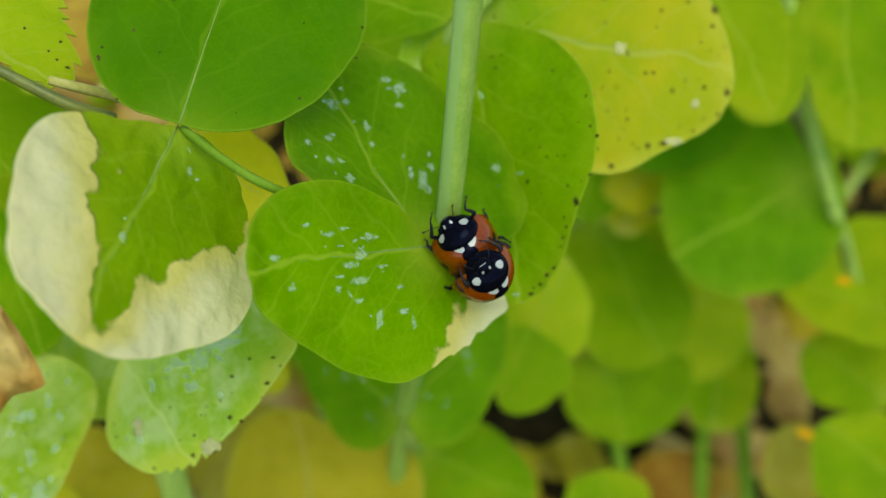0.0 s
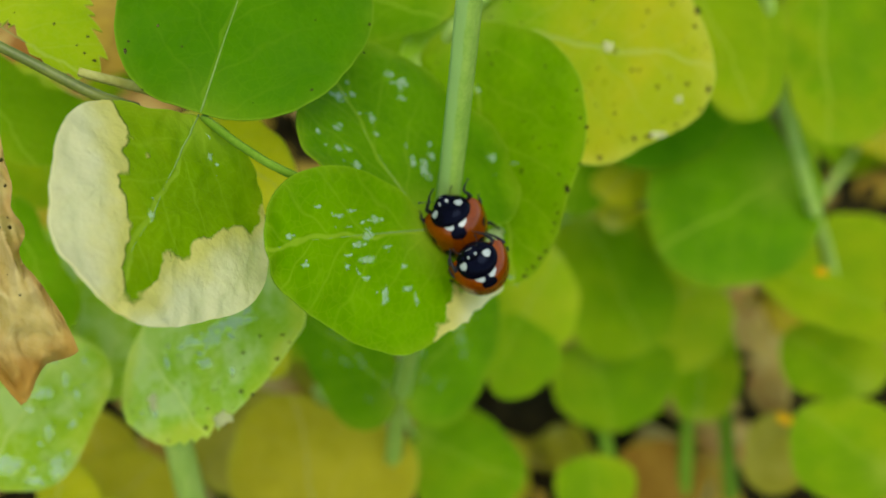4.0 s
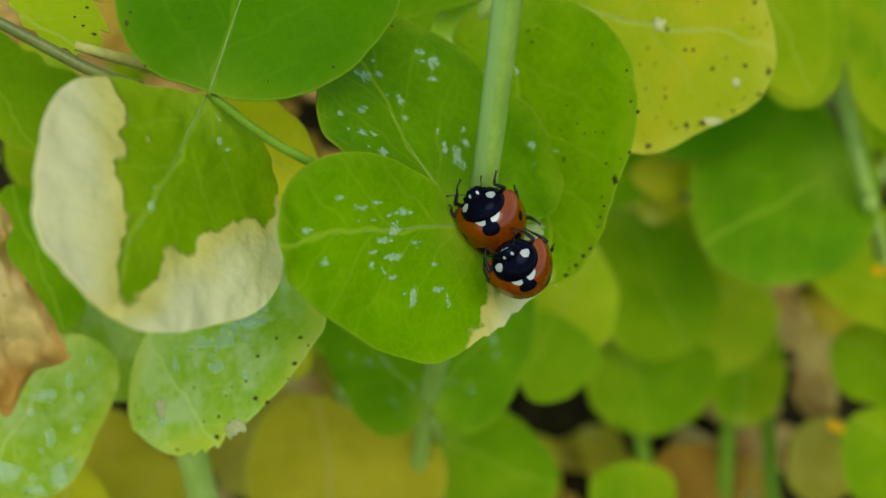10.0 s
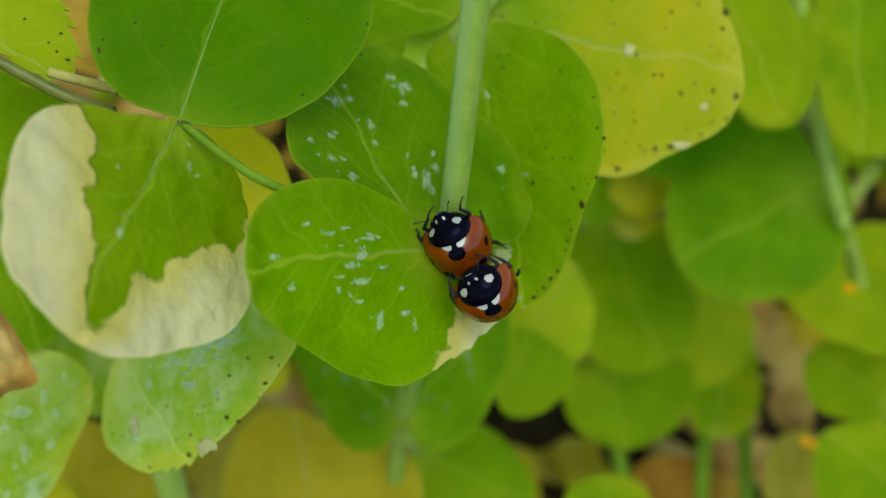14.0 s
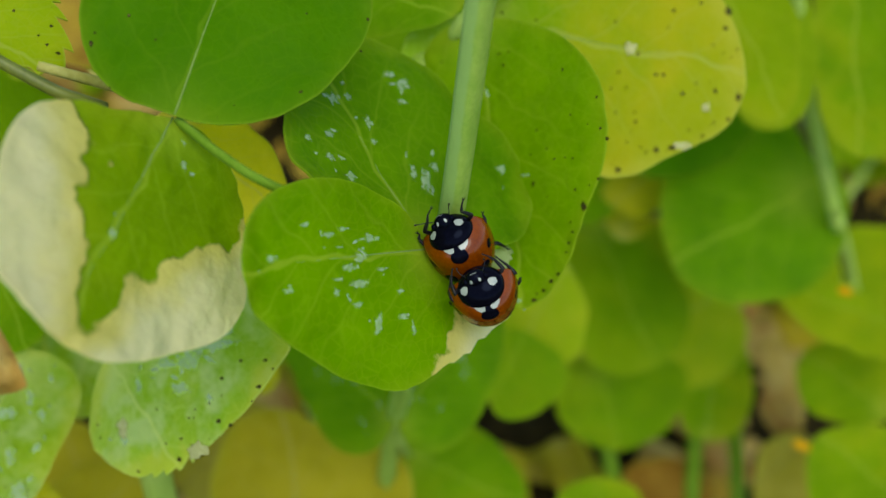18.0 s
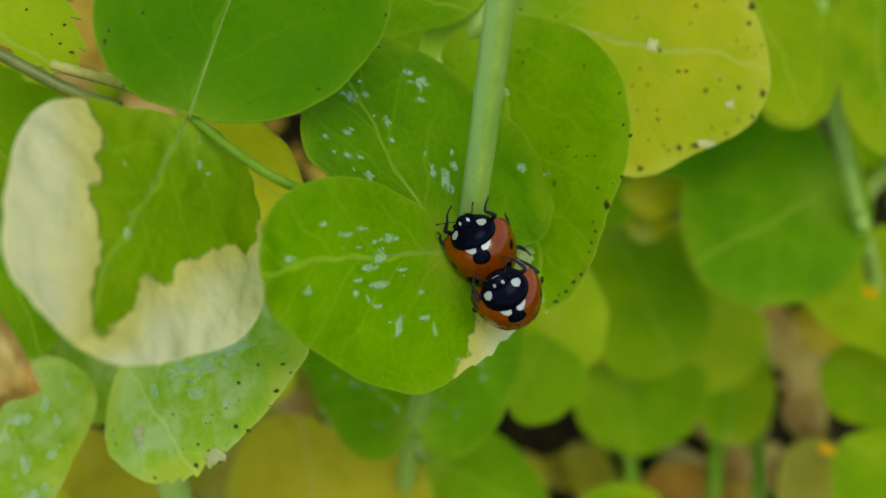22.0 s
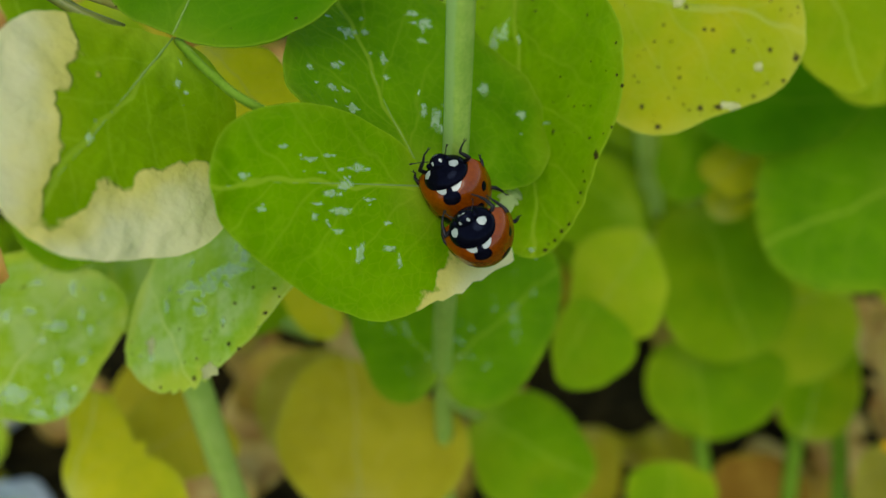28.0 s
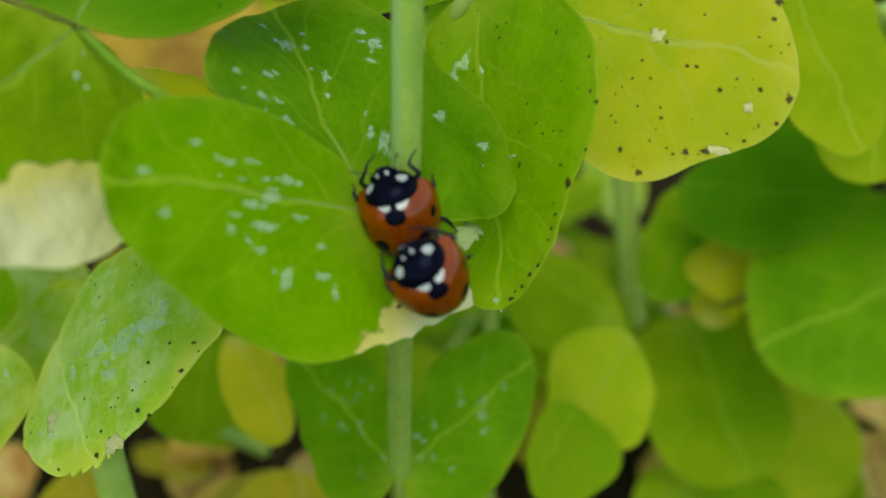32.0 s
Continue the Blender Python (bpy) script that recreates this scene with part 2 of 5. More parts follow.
MINT = leaf_mat("mint_green_leaf", (0.22, 0.42, 0.015), (0.33, 0.50, 0.04), (0.54, 0.64, 0.18), tired=(0.50, 0.62, 0.26), tired_gain=0.6, tired_scale=240, margin=(0.50, 0.55, 0.05), margin_gain=0.6, margin_wild=0.9)
GOLD = leaf_mat("yellow_leaf", (0.34, 0.30, 0.012), (0.43, 0.37, 0.02), (0.5, 0.42, 0.14), vein_gain=0.3)
LIME = leaf_mat("lime_leaf", (0.108, 0.240, 0.002), (0.165, 0.305, 0.003), (0.32, 0.41, 0.035), tired=(0.34, 0.38, 0.008), tired_gain=0.4, vary=0.4)
BROWN = leaf_mat("withered_leaf", (0.40, 0.28, 0.06), (0.50, 0.39, 0.13), (0.2, 0.1, 0.03), trans=0.25, rough=0.7, tired=(0.24, 0.085, 0.012), tired_gain=0.85)
PAPER = leaf_mat("papery_withered_leaf", (0.47, 0.34, 0.08), (0.62, 0.52, 0.24), (0.36, 0.24, 0.08), trans=0.35, rough=0.65, vein_gain=0.3, age=(0.46, 0.24, 0.04), age_span=(1.45, 2.1), tired=(0.42, 0.30, 0.07), tired_gain=0.5, margin=(0.36, 0.17, 0.02), margin_gain=0.5, margin_wild=0.9)
CITRUS = leaf_mat("yellow_lime_leaf", (0.27, 0.40, 0.006), (0.36, 0.45, 0.012), (0.45, 0.5, 0.12), vein_gain=0.3)
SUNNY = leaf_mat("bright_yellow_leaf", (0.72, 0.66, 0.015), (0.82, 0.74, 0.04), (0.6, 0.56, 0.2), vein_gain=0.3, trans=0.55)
OLIVE = leaf_mat("olive_brown_leaf", (0.26, 0.23, 0.015), (0.36, 0.31, 0.04), (0.2, 0.17, 0.04), trans=0.3, rough=0.7)
FADED = leaf_mat("grey_green_skin", (0.28, 0.38, 0.13), (0.36, 0.45, 0.19), (0.42, 0.5, 0.25), vein_gain=0.2, trans=0.35)
RUST = leaf_mat("rusty_dead_leaf", (0.15, 0.075, 0.008), (0.24, 0.14, 0.02), (0.1, 0.05, 0.01), trans=0.2, rough=0.75)
AMBER = leaf_mat("orange_yellow_leaf", (0.60, 0.31, 0.006), (0.72, 0.42, 0.01), (0.7, 0.5, 0.1), vein_gain=0.2, trans=0.5)
RIB = plain_mat("pale_green_rib", (0.20, 0.33, 0.06), (0.27, 0.39, 0.09), 500, 0.5, spec=0.15, trans=0.35)
STEM = plain_mat("pale_green_stem", (0.28, 0.43, 0.06), (0.38, 0.52, 0.10), 500, 0.45, spec=0.25, bump=0.00004, trans=0.15)
PETIOLE = plain_mat("green_petiole", (0.11, 0.22, 0.010), (0.16, 0.28, 0.02), 500, 0.6, spec=0.08, trans=0.15)
STRAW = plain_mat("straw_stalk", (0.28, 0.27, 0.06), (0.40, 0.38, 0.12), 500, 0.6, spec=0.1)


def lit_flank_stem():
    """A stem with the lit left flank painted on: paler and bluer there, yellower opposite."""
    m = plain_mat("stem_painted_lit_flank", (0.24, 0.40, 0.05), (0.34, 0.49, 0.08), 500, 0.45, spec=0.2, bump=0.00004, trans=0.15)
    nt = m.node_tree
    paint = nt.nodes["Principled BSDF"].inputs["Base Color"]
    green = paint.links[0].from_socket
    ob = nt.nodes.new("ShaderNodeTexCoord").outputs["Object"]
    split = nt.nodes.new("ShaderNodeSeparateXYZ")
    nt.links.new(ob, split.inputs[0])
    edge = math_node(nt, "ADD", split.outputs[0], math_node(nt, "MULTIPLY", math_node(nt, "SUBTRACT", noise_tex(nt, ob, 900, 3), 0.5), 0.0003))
    # side light put into the colour of the upper stem, towards -x
    lit_side = math_node(nt, "MULTIPLY", ramp01(nt, edge, 0.0000, -0.00022), ramp01(nt, split.outputs[2], 0.110, 0.118))
    nt.links.new(mix_col(nt, lit_side, green, (0.31, 0.48, 0.12)), paint)
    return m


LIT_FLANK = lit_flank_stem()
BED = plain_mat("bed_leaves", (0.07, 0.17, 0.005), (0.20, 0.30, 0.01), 60, 0.6, spec=0.1, trans=0.3)
TENDRIL = plain_mat("green_tendril", (0.085, 0.11, 0.010), (0.13, 0.155, 0.016), 500, 0.5)
FLECK = fleck_mat("silvery_scar", (0.42, 0.60, 0.28), (0.54, 0.70, 0.42), 0.45, 0.3)
SPOT = fleck_mat("brown_spot", (0.030, 0.026, 0.002), (0.070, 0.055, 0.006), 0.92, 0.1)
PITH = plain_mat("pale_scab", (0.28, 0.29, 0.09), (0.40, 0.40, 0.17), 2500, 0.7, spec=0.1)
STONE = plain_mat("pale_stone", (0.55, 0.54, 0.48), (0.78, 0.77, 0.70), 300, 0.8, bump=0.0003)
SOIL = plain_mat("dark_soil", (0.007, 0.006, 0.002), (0.036, 0.027, 0.008), 260, 0.95, spec=0.05, bump=0.002)
SHELL = plain_mat("orange_red_wing_case", (0.120, 0.022, 0.0003), (0.182, 0.038, 0.0005), 700, 0.24, spec=0.22, coat=0.2)
BLACK = plain_mat("glossy_black", (0.0015, 0.0015, 0.003), (0.003, 0.003, 0.006), 900, 0.12, spec=0.05)
BLACK.node_tree.nodes["Principled BSDF"].inputs["Specular Tint"].default_value = (0.35, 0.5, 1.0, 1)
LEG = plain_mat("black_leg", (0.003, 0.003, 0.004), (0.008, 0.007, 0.007), 2000, 0.35, spec=0.2)
WHITE = plain_mat("cream_white_mark", (0.26, 0.29, 0.24), (0.34, 0.37, 0.31), 2500, 0.35)


# ---- mesh helpers ----
def mesh_of(name, verts, faces, mat, smooth=True):
    me = bpy.data.meshes.new(name)
    me.from_pydata(verts, [], faces)
    me.materials.append(mat)
    me.polygons.foreach_set("use_smooth", [smooth] * len(me.polygons))
    me.update()
    return me


def part(name, me, parent, label="", m=None):
    ob = new(name, me)
    ob.parent = parent
    if m is not None:
        ob.matrix_basis = m
    return tagged(ob, label)


def thing(name, label, category, group="", m=None, kind=""):
    ob = new(name)
    ob.empty_display_size = 0.005
    if m is not None:
        ob.matrix_basis = m
    return tagged(ob, label, category, group, kind)


def tube(name, pts, radii, mat, sides=10, square=0.0):
    """A tube along points in metres; square > 0 gives it four blunt ridges."""
    pts = [Vector(p) for p in pts]
    verts, faces = [], []
    ref = Vector((1, 0, 0))
    n = len(pts)
    for i, p in enumerate(pts):
        d = (pts[min(i + 1, n - 1)] - pts[max(i - 1, 0)]).normalized()
        if abs(d.dot(ref)) > 0.95:
            ref = Vector((0, 1, 0))
        a = (ref - d * ref.dot(d)).normalized()
        b = d.cross(a)
        ref = a
        for k in range(sides):
            th = 2 * math.pi * k / sides
            r = radii[i] * (1 + square * math.cos(4 * th + 0.6))
            verts.append(p + a * (r * math.cos(th)) + b * (r * math.sin(th)))
    for i in range(n - 1):
        for k in range(sides):
            k2 = (k + 1) % sides
            faces.append((i * sides + k, i * sides + k2, (i + 1) * sides + k2, (i + 1) * sides + k))
    faces.append(tuple(range(sides - 1, -1, -1)))
    faces.append(tuple((n - 1) * sides + k for k in range(sides)))
    return mesh_of(name, verts, faces, mat)


def spline(pts, steps=8):
    """A smooth line through points."""
    P = [Vector(p) for p in pts]
    P = [P[0] * 2 - P[1]] + P + [P[-1] * 2 - P[-2]]
    out = []
    for i in range(1, len(P) - 2):
        for k in range(steps):
            t = k / steps
            a, b, c, d = P[i - 1], P[i], P[i + 1], P[i + 2]
            out.append(0.5 * ((2 * b) + (c - a) * t + (2 * a - 5 * b + 4 * c - d) * t * t + (3 * b - a - 3 * c + d) * t ** 3))
    out.append(P[-2])
    return out


class LeafForm:
    """A leaf's place, outline and bend. Lengths in millimetres; x runs from the stalk along the midrib, z is the upper side."""

    def __init__(self, at, turn, centre, radius, wave, cup=0.0, fold=0.0, ruffle=0.42, droop=0.0, teeth=0.0, dry=(), crinkle=0.0, spare=(), spikes=(), sag=None, seed=1):
        self.at, self.turn, self.centre, self.radius, self.wave = at, turn, centre, radius, wave
        self.cup, self.fold, self.ruffle, self.droop, self.teeth, self.dry, self.seed = cup, fold, ruffle, droop, teeth, dry, seed
        self.crinkle, self.spare, self.spikes, self.sag = crinkle, spare, spikes, sag

    def place(self):
        return pose(*(c * MM for c in self.at), *self.turn)

    def rim(self, th):
        r = 1.0
        for k in range(len(self.wave) // 2):
            r += self.wave[2 * k] * math.cos((k + 1) * th) + self.wave[2 * k + 1] * math.sin((k + 1) * th)
        r += 0.014 * noise.noise((math.cos(th) * 3, math.sin(th) * 3, self.seed * 7.3)) + 0.006 * noise.noise((math.cos(th) * 11, math.sin(th) * 11, self.seed * 2.9))
        if self.teeth:
            lo, hi, depth = self.teeth
            if lo < th < hi:
                s = (th - lo) * 6
                r -= depth * (s % 1.0) * (0.6 + 0.6 * noise.noise((s // 1.0, self.seed, 0.5)))
        for mid, tall, wide in self.spikes:
            r += tall * max(0.0, 1 - abs(th - mid) / wide) ** 1.5
        return self.radius * r

    def height(self, x, y):
        q = ((x - self.centre[0]) ** 2 + (y - self.centre[1]) ** 2) / self.radius ** 2
        z = self.cup * self.radius * (q - 0.45) + self.fold * (math.sqrt(y * y + 0.15) - 0.25 * self.radius)
        z += self.droop * (x - self.centre[0]) * abs(x - self.centre[0]) / self.radius
        z += self.ruffle * noise.noise((x * 0.23, y * 0.23, self.seed * 3.1)) * (0.4 + q)
        z += self.ruffle * 0.35 * noise.noise((x * 0.7, y * 0.7, self.seed * 5.7)) * (0.2 + q)
        if self.crinkle:
            a = noise.noise((x * 0.28 + 9, y * 0.5, self.seed * 1.7))
            b = noise.noise((x * 0.6, y * 1.1 + 4, self.seed * 2.3))
            z += self.crinkle * (1.6 * (0.5 - abs(a)) + 0.8 * (0.5 - abs(b)))
        return z

    def bend(self, x, y):
        """How far the blade sinks past a crease line; sag: line (a, b, c), reach, depth and the way it sinks."""
        if not self.sag:
            return Vector((0, 0, 0))
        (a, b, c), reach, least, most, way = self.sag
        u = a * x + b * y + c
        depth = most * (1 - math.exp(-(u / reach) ** 2)) if u > 0 else least * (1 - math.exp(-(u / reach) ** 2))
        return Vector(way) * depth

    def on(self, x, y, lift=0.0):
        return (Vector((x, y, self.height(x, y) + lift)) + self.bend(x, y)) * MM

    def blade(self, name, mat, rings=14, spokes=84):
        verts, faces, uv, dry = [self.on(*self.centre)], [], [self.centre], []
        scale = 1.0 / (2.1 * self.radius)
        for i in range(1, rings + 1):
            s = math.sin(i / rings * math.pi / 2) ** 0.9
            for k in range(spokes):
                th = 2 * math.pi * k / spokes - math.pi
                r = self.rim(th) * s
                x, y = self.centre[0] + r * math.cos(th), self.centre[1] + r * math.sin(th)
                verts.append(self.on(x, y))
                uv.append((x, y))
        # a rolled margin, a fifth of a millimetre deep
        for k in range(spokes):
            th = 2 * math.pi * k / spokes - math.pi
            r = self.rim(th) * 0.997
            x, y = self.centre[0] + r * math.cos(th), self.centre[1] + r * math.sin(th)
            verts.append(self.on(x, y, -0.2))
            uv.append((x, y))
        for k in range(spokes):
            k2 = (k + 1) % spokes
            faces.append((0, 1 + k, 1 + k2))
            for i in range(rings):
                a, b = 1 + i * spokes, 1 + (i + 1) * spokes
                faces.append((a + k, b + k, b + k2, a + k2))
        me = mesh_of(name, verts, faces, mat)
        att = me.attributes.new("bleach", "FLOAT", "POINT")
        vals = []
        for x, y in uv:
            d = -9.0
            for px, py, ang in self.dry:
                d = max(d, (x - px) * math.cos(radians(ang)) + (y - py) * math.sin(radians(ang)))
            for px, py, size, depth in self.spare:
                d -= depth * math.exp(-((x - px) ** 2 + (y - py) ** 2) / size ** 2)
            vals.append(d)
        att.data.foreach_set("value", vals)
        edge = me.attributes.new("edge", "FLOAT", "POINT")
        edge.data.foreach_set("value", [0.0] + [math.sin(i / rings * math.pi / 2) ** 0.9 for i in range(1, rings + 1) for _ in range(spokes)] + [1.0] * spokes)
        layer = me.uv_layers.new(name="leaf")
        for poly in me.polygons:
            for li, vi in zip(poly.loop_indices, poly.vertices):
                layer.data[li].uv = (uv[vi][0] * scale, uv[vi][1] * scale)
        return me

    def midrib(self, mat, r=0.10, reach=0.9):
        tip = self.centre[0] + self.rim(0.0)
        pts = [self.on(tip * reach * k / 14, 0, -0.03) for k in range(15)]
        return tube("midrib", pts, [MM * r * (1 - 0.8 * k / 14) for k in range(15)], mat, 6)

    def blot(self, name, spot, mat, seed, lift=0.05):
        """An irregular thin patch lying on the blade: x, y, half length, half width, turn in degrees."""
        rnd = random.Random(seed)
        x, y, a, b, turn = spot
        c, s = math.cos(radians(turn)), math.sin(radians(turn))
        n = 13
        verts, faces = [self.on(x, y, lift)], []
        jag = [rnd.uniform(0.75, 1.25) if mat == SPOT else rnd.uniform(0.65, 1.6) for _ in range(n)]
        for f in (0.55, 1.0):
            for k in range(n):
                th = 2 * math.pi * k / n
                p, q = a * f * jag[k] * math.cos(th), b * f * jag[k] * math.sin(th)
                verts.append(self.on(x + p * c - q * s, y + p * s + q * c, lift if f < 1 else lift * 0.3))
        for k in range(n):
            k2 = (k + 1) % n
            faces.append((0, 1 + k, 1 + k2))
            faces.append((1 + k, 1 + n + k, 1 + n + k2, 1 + k2))
        me = mesh_of(name, verts, faces, mat)
        fade = me.attributes.new("fade", "FLOAT", "POINT")
        fade.data.foreach_set("value", [1.0] + [0.85] * n + [0.0] * n)
        return me


def grow(plant, name, form, mat, label="", rib=True, rings=14, spokes=84, rib_mat=None):
    """Put a leaf on a plant."""
    ob = part(name, form.blade(name, mat, rings, spokes), plant, label, form.place())
    if rib:
        part("midrib", form.midrib(rib_mat or RIB, 0.075), ob)
    return ob


def soil_height(x, y):
    near = math.exp(-(x * x + y * y) / 0.5)
    return near * (0.006 * noise.noise((x * 30, y * 30, 3)) + 0.003 * noise.noise((x * 110, y * 110, 9)))


def make_ground():
    n, reach = 150, 300.0
    line = [math.copysign(0.16 * abs(k / (n / 2) - 1) + reach * abs(k / (n / 2) - 1) ** 9, k - n / 2) for k in range(n + 1)]
    verts = [(x, y + 0.03, soil_height(x, y + 0.03)) for y in line for x in line]
    w = n + 1
    faces = [(j * w + i, j * w + i + 1, (j + 1) * w + i + 1, (j + 1) * w + i) for j in range(n) for i in range(n)]
    return tagged(new("ground", mesh_of("ground", verts, faces, SOIL)), "dark crumbly garden soil under the pea plants", "soil", kind="structure")


make_ground()

# ---- leaf forms ----
FORMS = {}


def leaf_form(name, *args, **more):
    FORMS[name] = LeafForm(*args, seed=len(FORMS) + 1, **more)


leaf_form("front", (-1.27, -1.77, 119.63), (-54.2, -22.8, -143.1), (4.4, 1.9), 7.75, (0.086, 0.054, 0.233, -0.236, -0.034, -0.002, 0.052, -0.076, -0.024, 0.015, 0.009, -0.021), dry=((-0.8, 6.6, 146.4),), spikes=((2.86, 0.11, 0.12),), teeth=(2.17, 2.82, 0.05), cup=0.05, sag=((-0.55, -1.0, 5.2), 4.6, 0.0, 3.4, (-0.68, 0.077, -0.729)))
leaf_form("upper", (-1.29, -1.64, 119.49), (25.6, -27.0, 130.1), (7.4, -2.5), 9.79, (-0.009, -0.053, -0.093, 0.078, 0.034, -0.071, -0.006, -0.035, 0.006, 0.016, -0.007, -0.004), cup=0.04, fold=0.1, sag=((0.0, 1.0, 9.0), 7.0, 0.0, 2.6, (0.14, -0.798, -0.586)))
leaf_form("right", (0.60, 21.20, 122.47), (53.5, 32.5, -73.6), (11.8, 1.6), 10.10, (-0.063, -0.060, 0.110, 0.022, 0.049, -0.073, 0.022, 0.011, 0.024, -0.019, -0.002, -0.006), fold=0.08)
leaf_form("dark", (-17.52, -0.92, 128.53), (12.2, -28.7, 77.0), (8.4, -0.8), 8.59, (-0.003, 0.016, -0.006, -0.057, 0.002, 0.012, -0.010, 0.002, 0.007, -0.003, -0.001, -0.001), cup=-0.05)
leaf_form("left", (-17.72, -0.53, 128.02), (-48.4, 2.7, -98.8), (8.1, 1.2), 8.30, (0.015, -0.001, 0.014, -0.083, 0.005, 0.015, 0.029, -0.030, -0.006, 0.008, 0.001, 0.003), crinkle=0.25, dry=((8.9, -2.4, -61.8), (8.1, 4.0, 62.0),), spare=((13.7, 1.0, 1.0, 2.6), (15.0, 2.8, 1.1, 1.2), (15.6, 1.5, 0.8, 0.9),), cup=-0.05)
leaf_form("lowleft", (-25.42, 0.82, 100.65), (48.0, 2.6, -51.3), (4.6, 4.4), 8.64, (0.045, 0.027, -0.160, 0.076, -0.030, 0.033, -0.004, -0.039, -0.020, -0.011, 0.023, -0.003), teeth=(-1.16, -0.40, 0.12), cup=-0.06)
leaf_form("farleft", (-34.74, 3.68, 95.85), (-21.2, 25.0, -110.8), (5.9, -2.3), 8.09, (0.015, 0.103, -0.064, -0.060, 0.001, 0.048, -0.027, -0.004, 0.017, -0.028, 0.004, 0.014))
leaf_form("brown", (-33.18, -2.72, 132.37), (-3.3, 44.7, -64.4), (10.1, -1.7), 5.50, (0.001, 0.089, 0.471, -0.081, -0.042, 0.135, 0.105, -0.004, -0.025, 0.128, 0.003, 0.041, -0.017, 0.087), spikes=((0.47, 0.45, 0.30), (0.07, 0.54, 0.22), (-0.10, -0.02, 0.15),), ruffle=1.2, cup=0.1, crinkle=2.4)
leaf_form("topleft", (-41.58, 9.89, 132.54), (21.6, 16.8, -23.7), (9.2, 3.0), 5.78, (-0.082, 0.012, 0.411, 0.026, -0.012, -0.138, 0.066, -0.054, -0.009, -0.090, -0.024, -0.049), teeth=(-1.6, 0.9, 0.24))
leaf_form("yellow", (0.60, 21.20, 122.47), (47.1, 8.9, 4.0), (12.4, -0.9), 10.30, (0.071, 0.056, 0.084, -0.027, -0.018, 0.040, 0.053, -0.032, -0.012, 0.000, 0.012, -0.030), cup=-0.05)
leaf_form("topmid", (0.51, 22.31, 121.98), (-42.7, -7.1, 172.9), (5.9, -1.7), 5.58, (0.039, -0.097, 0.017, 0.047, -0.048, -0.017, -0.002, -0.045, 0.007, -0.004, 0.011, 0.010))
leaf_form("behindyellow", (-20.66, 10.73, 118.48), (30.3, 22.1, -32.9), (4.7, -0.1), 4.41, (0.046, -0.013, 0.253, 0.015, -0.013, -0.030, 0.065, 0.029, -0.009, -0.006, 0.039, 0.010))
leaf_form("node_l", (-2.33, 12.21, 79.94), (-30.5, -6.8, 139.6), (8.2, 0.6), 6.74, (-0.029, -0.050, 0.268, -0.177, 0.043, 0.036, 0.045, -0.064, 0.036, -0.002, 0.007, -0.008), cup=0.06)
leaf_form("node_r", (-2.33, 12.21, 79.94), (32.7, -21.3, 47.9), (8.0, -0.4), 6.93, (-0.010, 0.000, 0.185, 0.199, 0.014, -0.024, 0.013, 0.060, 0.006, 0.008, -0.009, 0.017), cup=0.06)
leaf_form("under_node", (0.34, 27.76, 49.60), (35.3, 11.6, -15.8), (7.9, -1.0), 8.08, (-0.007, 0.020, 0.075, -0.018, 0.034, 0.023, 0.033, -0.005, -0.014, 0.007, 0.009, 0.006))
leaf_form("yellow_round", (-11.01, 8.34, 54.07), (-15.5, -31.7, 107.5), (9.3, -1.9), 10.40, (-0.097, 0.076, -0.117, 0.140, 0.039, 0.054, 0.008, 0.004, -0.004, -0.003, -0.014, -0.000))
leaf_form("y17", (18.85, 42.68, 74.91), (-18.4, 32.6, -121.7), (9.0, 0.2), 6.73, (-0.039, -0.007, 0.068, 0.076, 0.032, -0.038, 0.042, -0.025, 0.015, -0.019, 0.018, 0.019))
leaf_form("fold", (26.92, 65.27, 58.95), (14.1, 34.9, -56.9), (11.6, -1.4), 11.03, (0.034, -0.014, 0.124, 0.034, -0.037, -0.005, -0.015, 0.012, 0.000, -0.015, -0.011, 0.007), fold=0.2)
leaf_form("lowbg", (29.39, 51.42, 41.50), (13.2, 34.7, -67.6), (5.7, 2.7), 8.91, (0.017, -0.064, -0.185, 0.051, 0.043, -0.044, 0.011, 0.008, -0.012, 0.013, -0.006, -0.019))
leaf_form("bigright", (49.05, 52.53, 80.32), (-27.7, 19.9, -152.2), (7.1, -1.0), 12.68, (-0.003, 0.005, 0.033, 0.026, 0.004, 0.008, 0.003, 0.017, -0.004, 0.003, -0.001, 0.004))
leaf_form("upright", (40.64, 33.73, 102.99), (-29.1, 7.1, -167.6), (7.4, 0.1), 5.91, (-0.008, 0.023, 0.155, -0.044, -0.016, -0.002, 0.003, 0.003, -0.005, -0.006, -0.003, -0.001))
leaf_form("behindyel2", (28.34, 55.30, 65.83), (12.9, -34.8, 68.1), (12.1, -0.3), 7.21, (0.006, 0.058, 0.442, -0.035, -0.041, 0.074, 0.155, 0.004, -0.034, 0.036, 0.045, 0.022))
leaf_form("topright", (24.22, 46.95, 118.75), (11.1, 32.3, -59.6), (10.6, 0.8), 7.72, (-0.085, -0.068, 0.336, -0.084, -0.018, -0.062, 0.063, -0.023, 0.012, -0.036, 0.015, -0.000))
leaf_form("farright", (47.60, 62.26, 108.47), (7.0, 33.3, -87.8), (11.9, 2.4), 9.63, (0.008, -0.041, 0.262, 0.007, 0.012, -0.047, 0.029, 0.008, 0.013, -0.015, -0.020, 0.004))
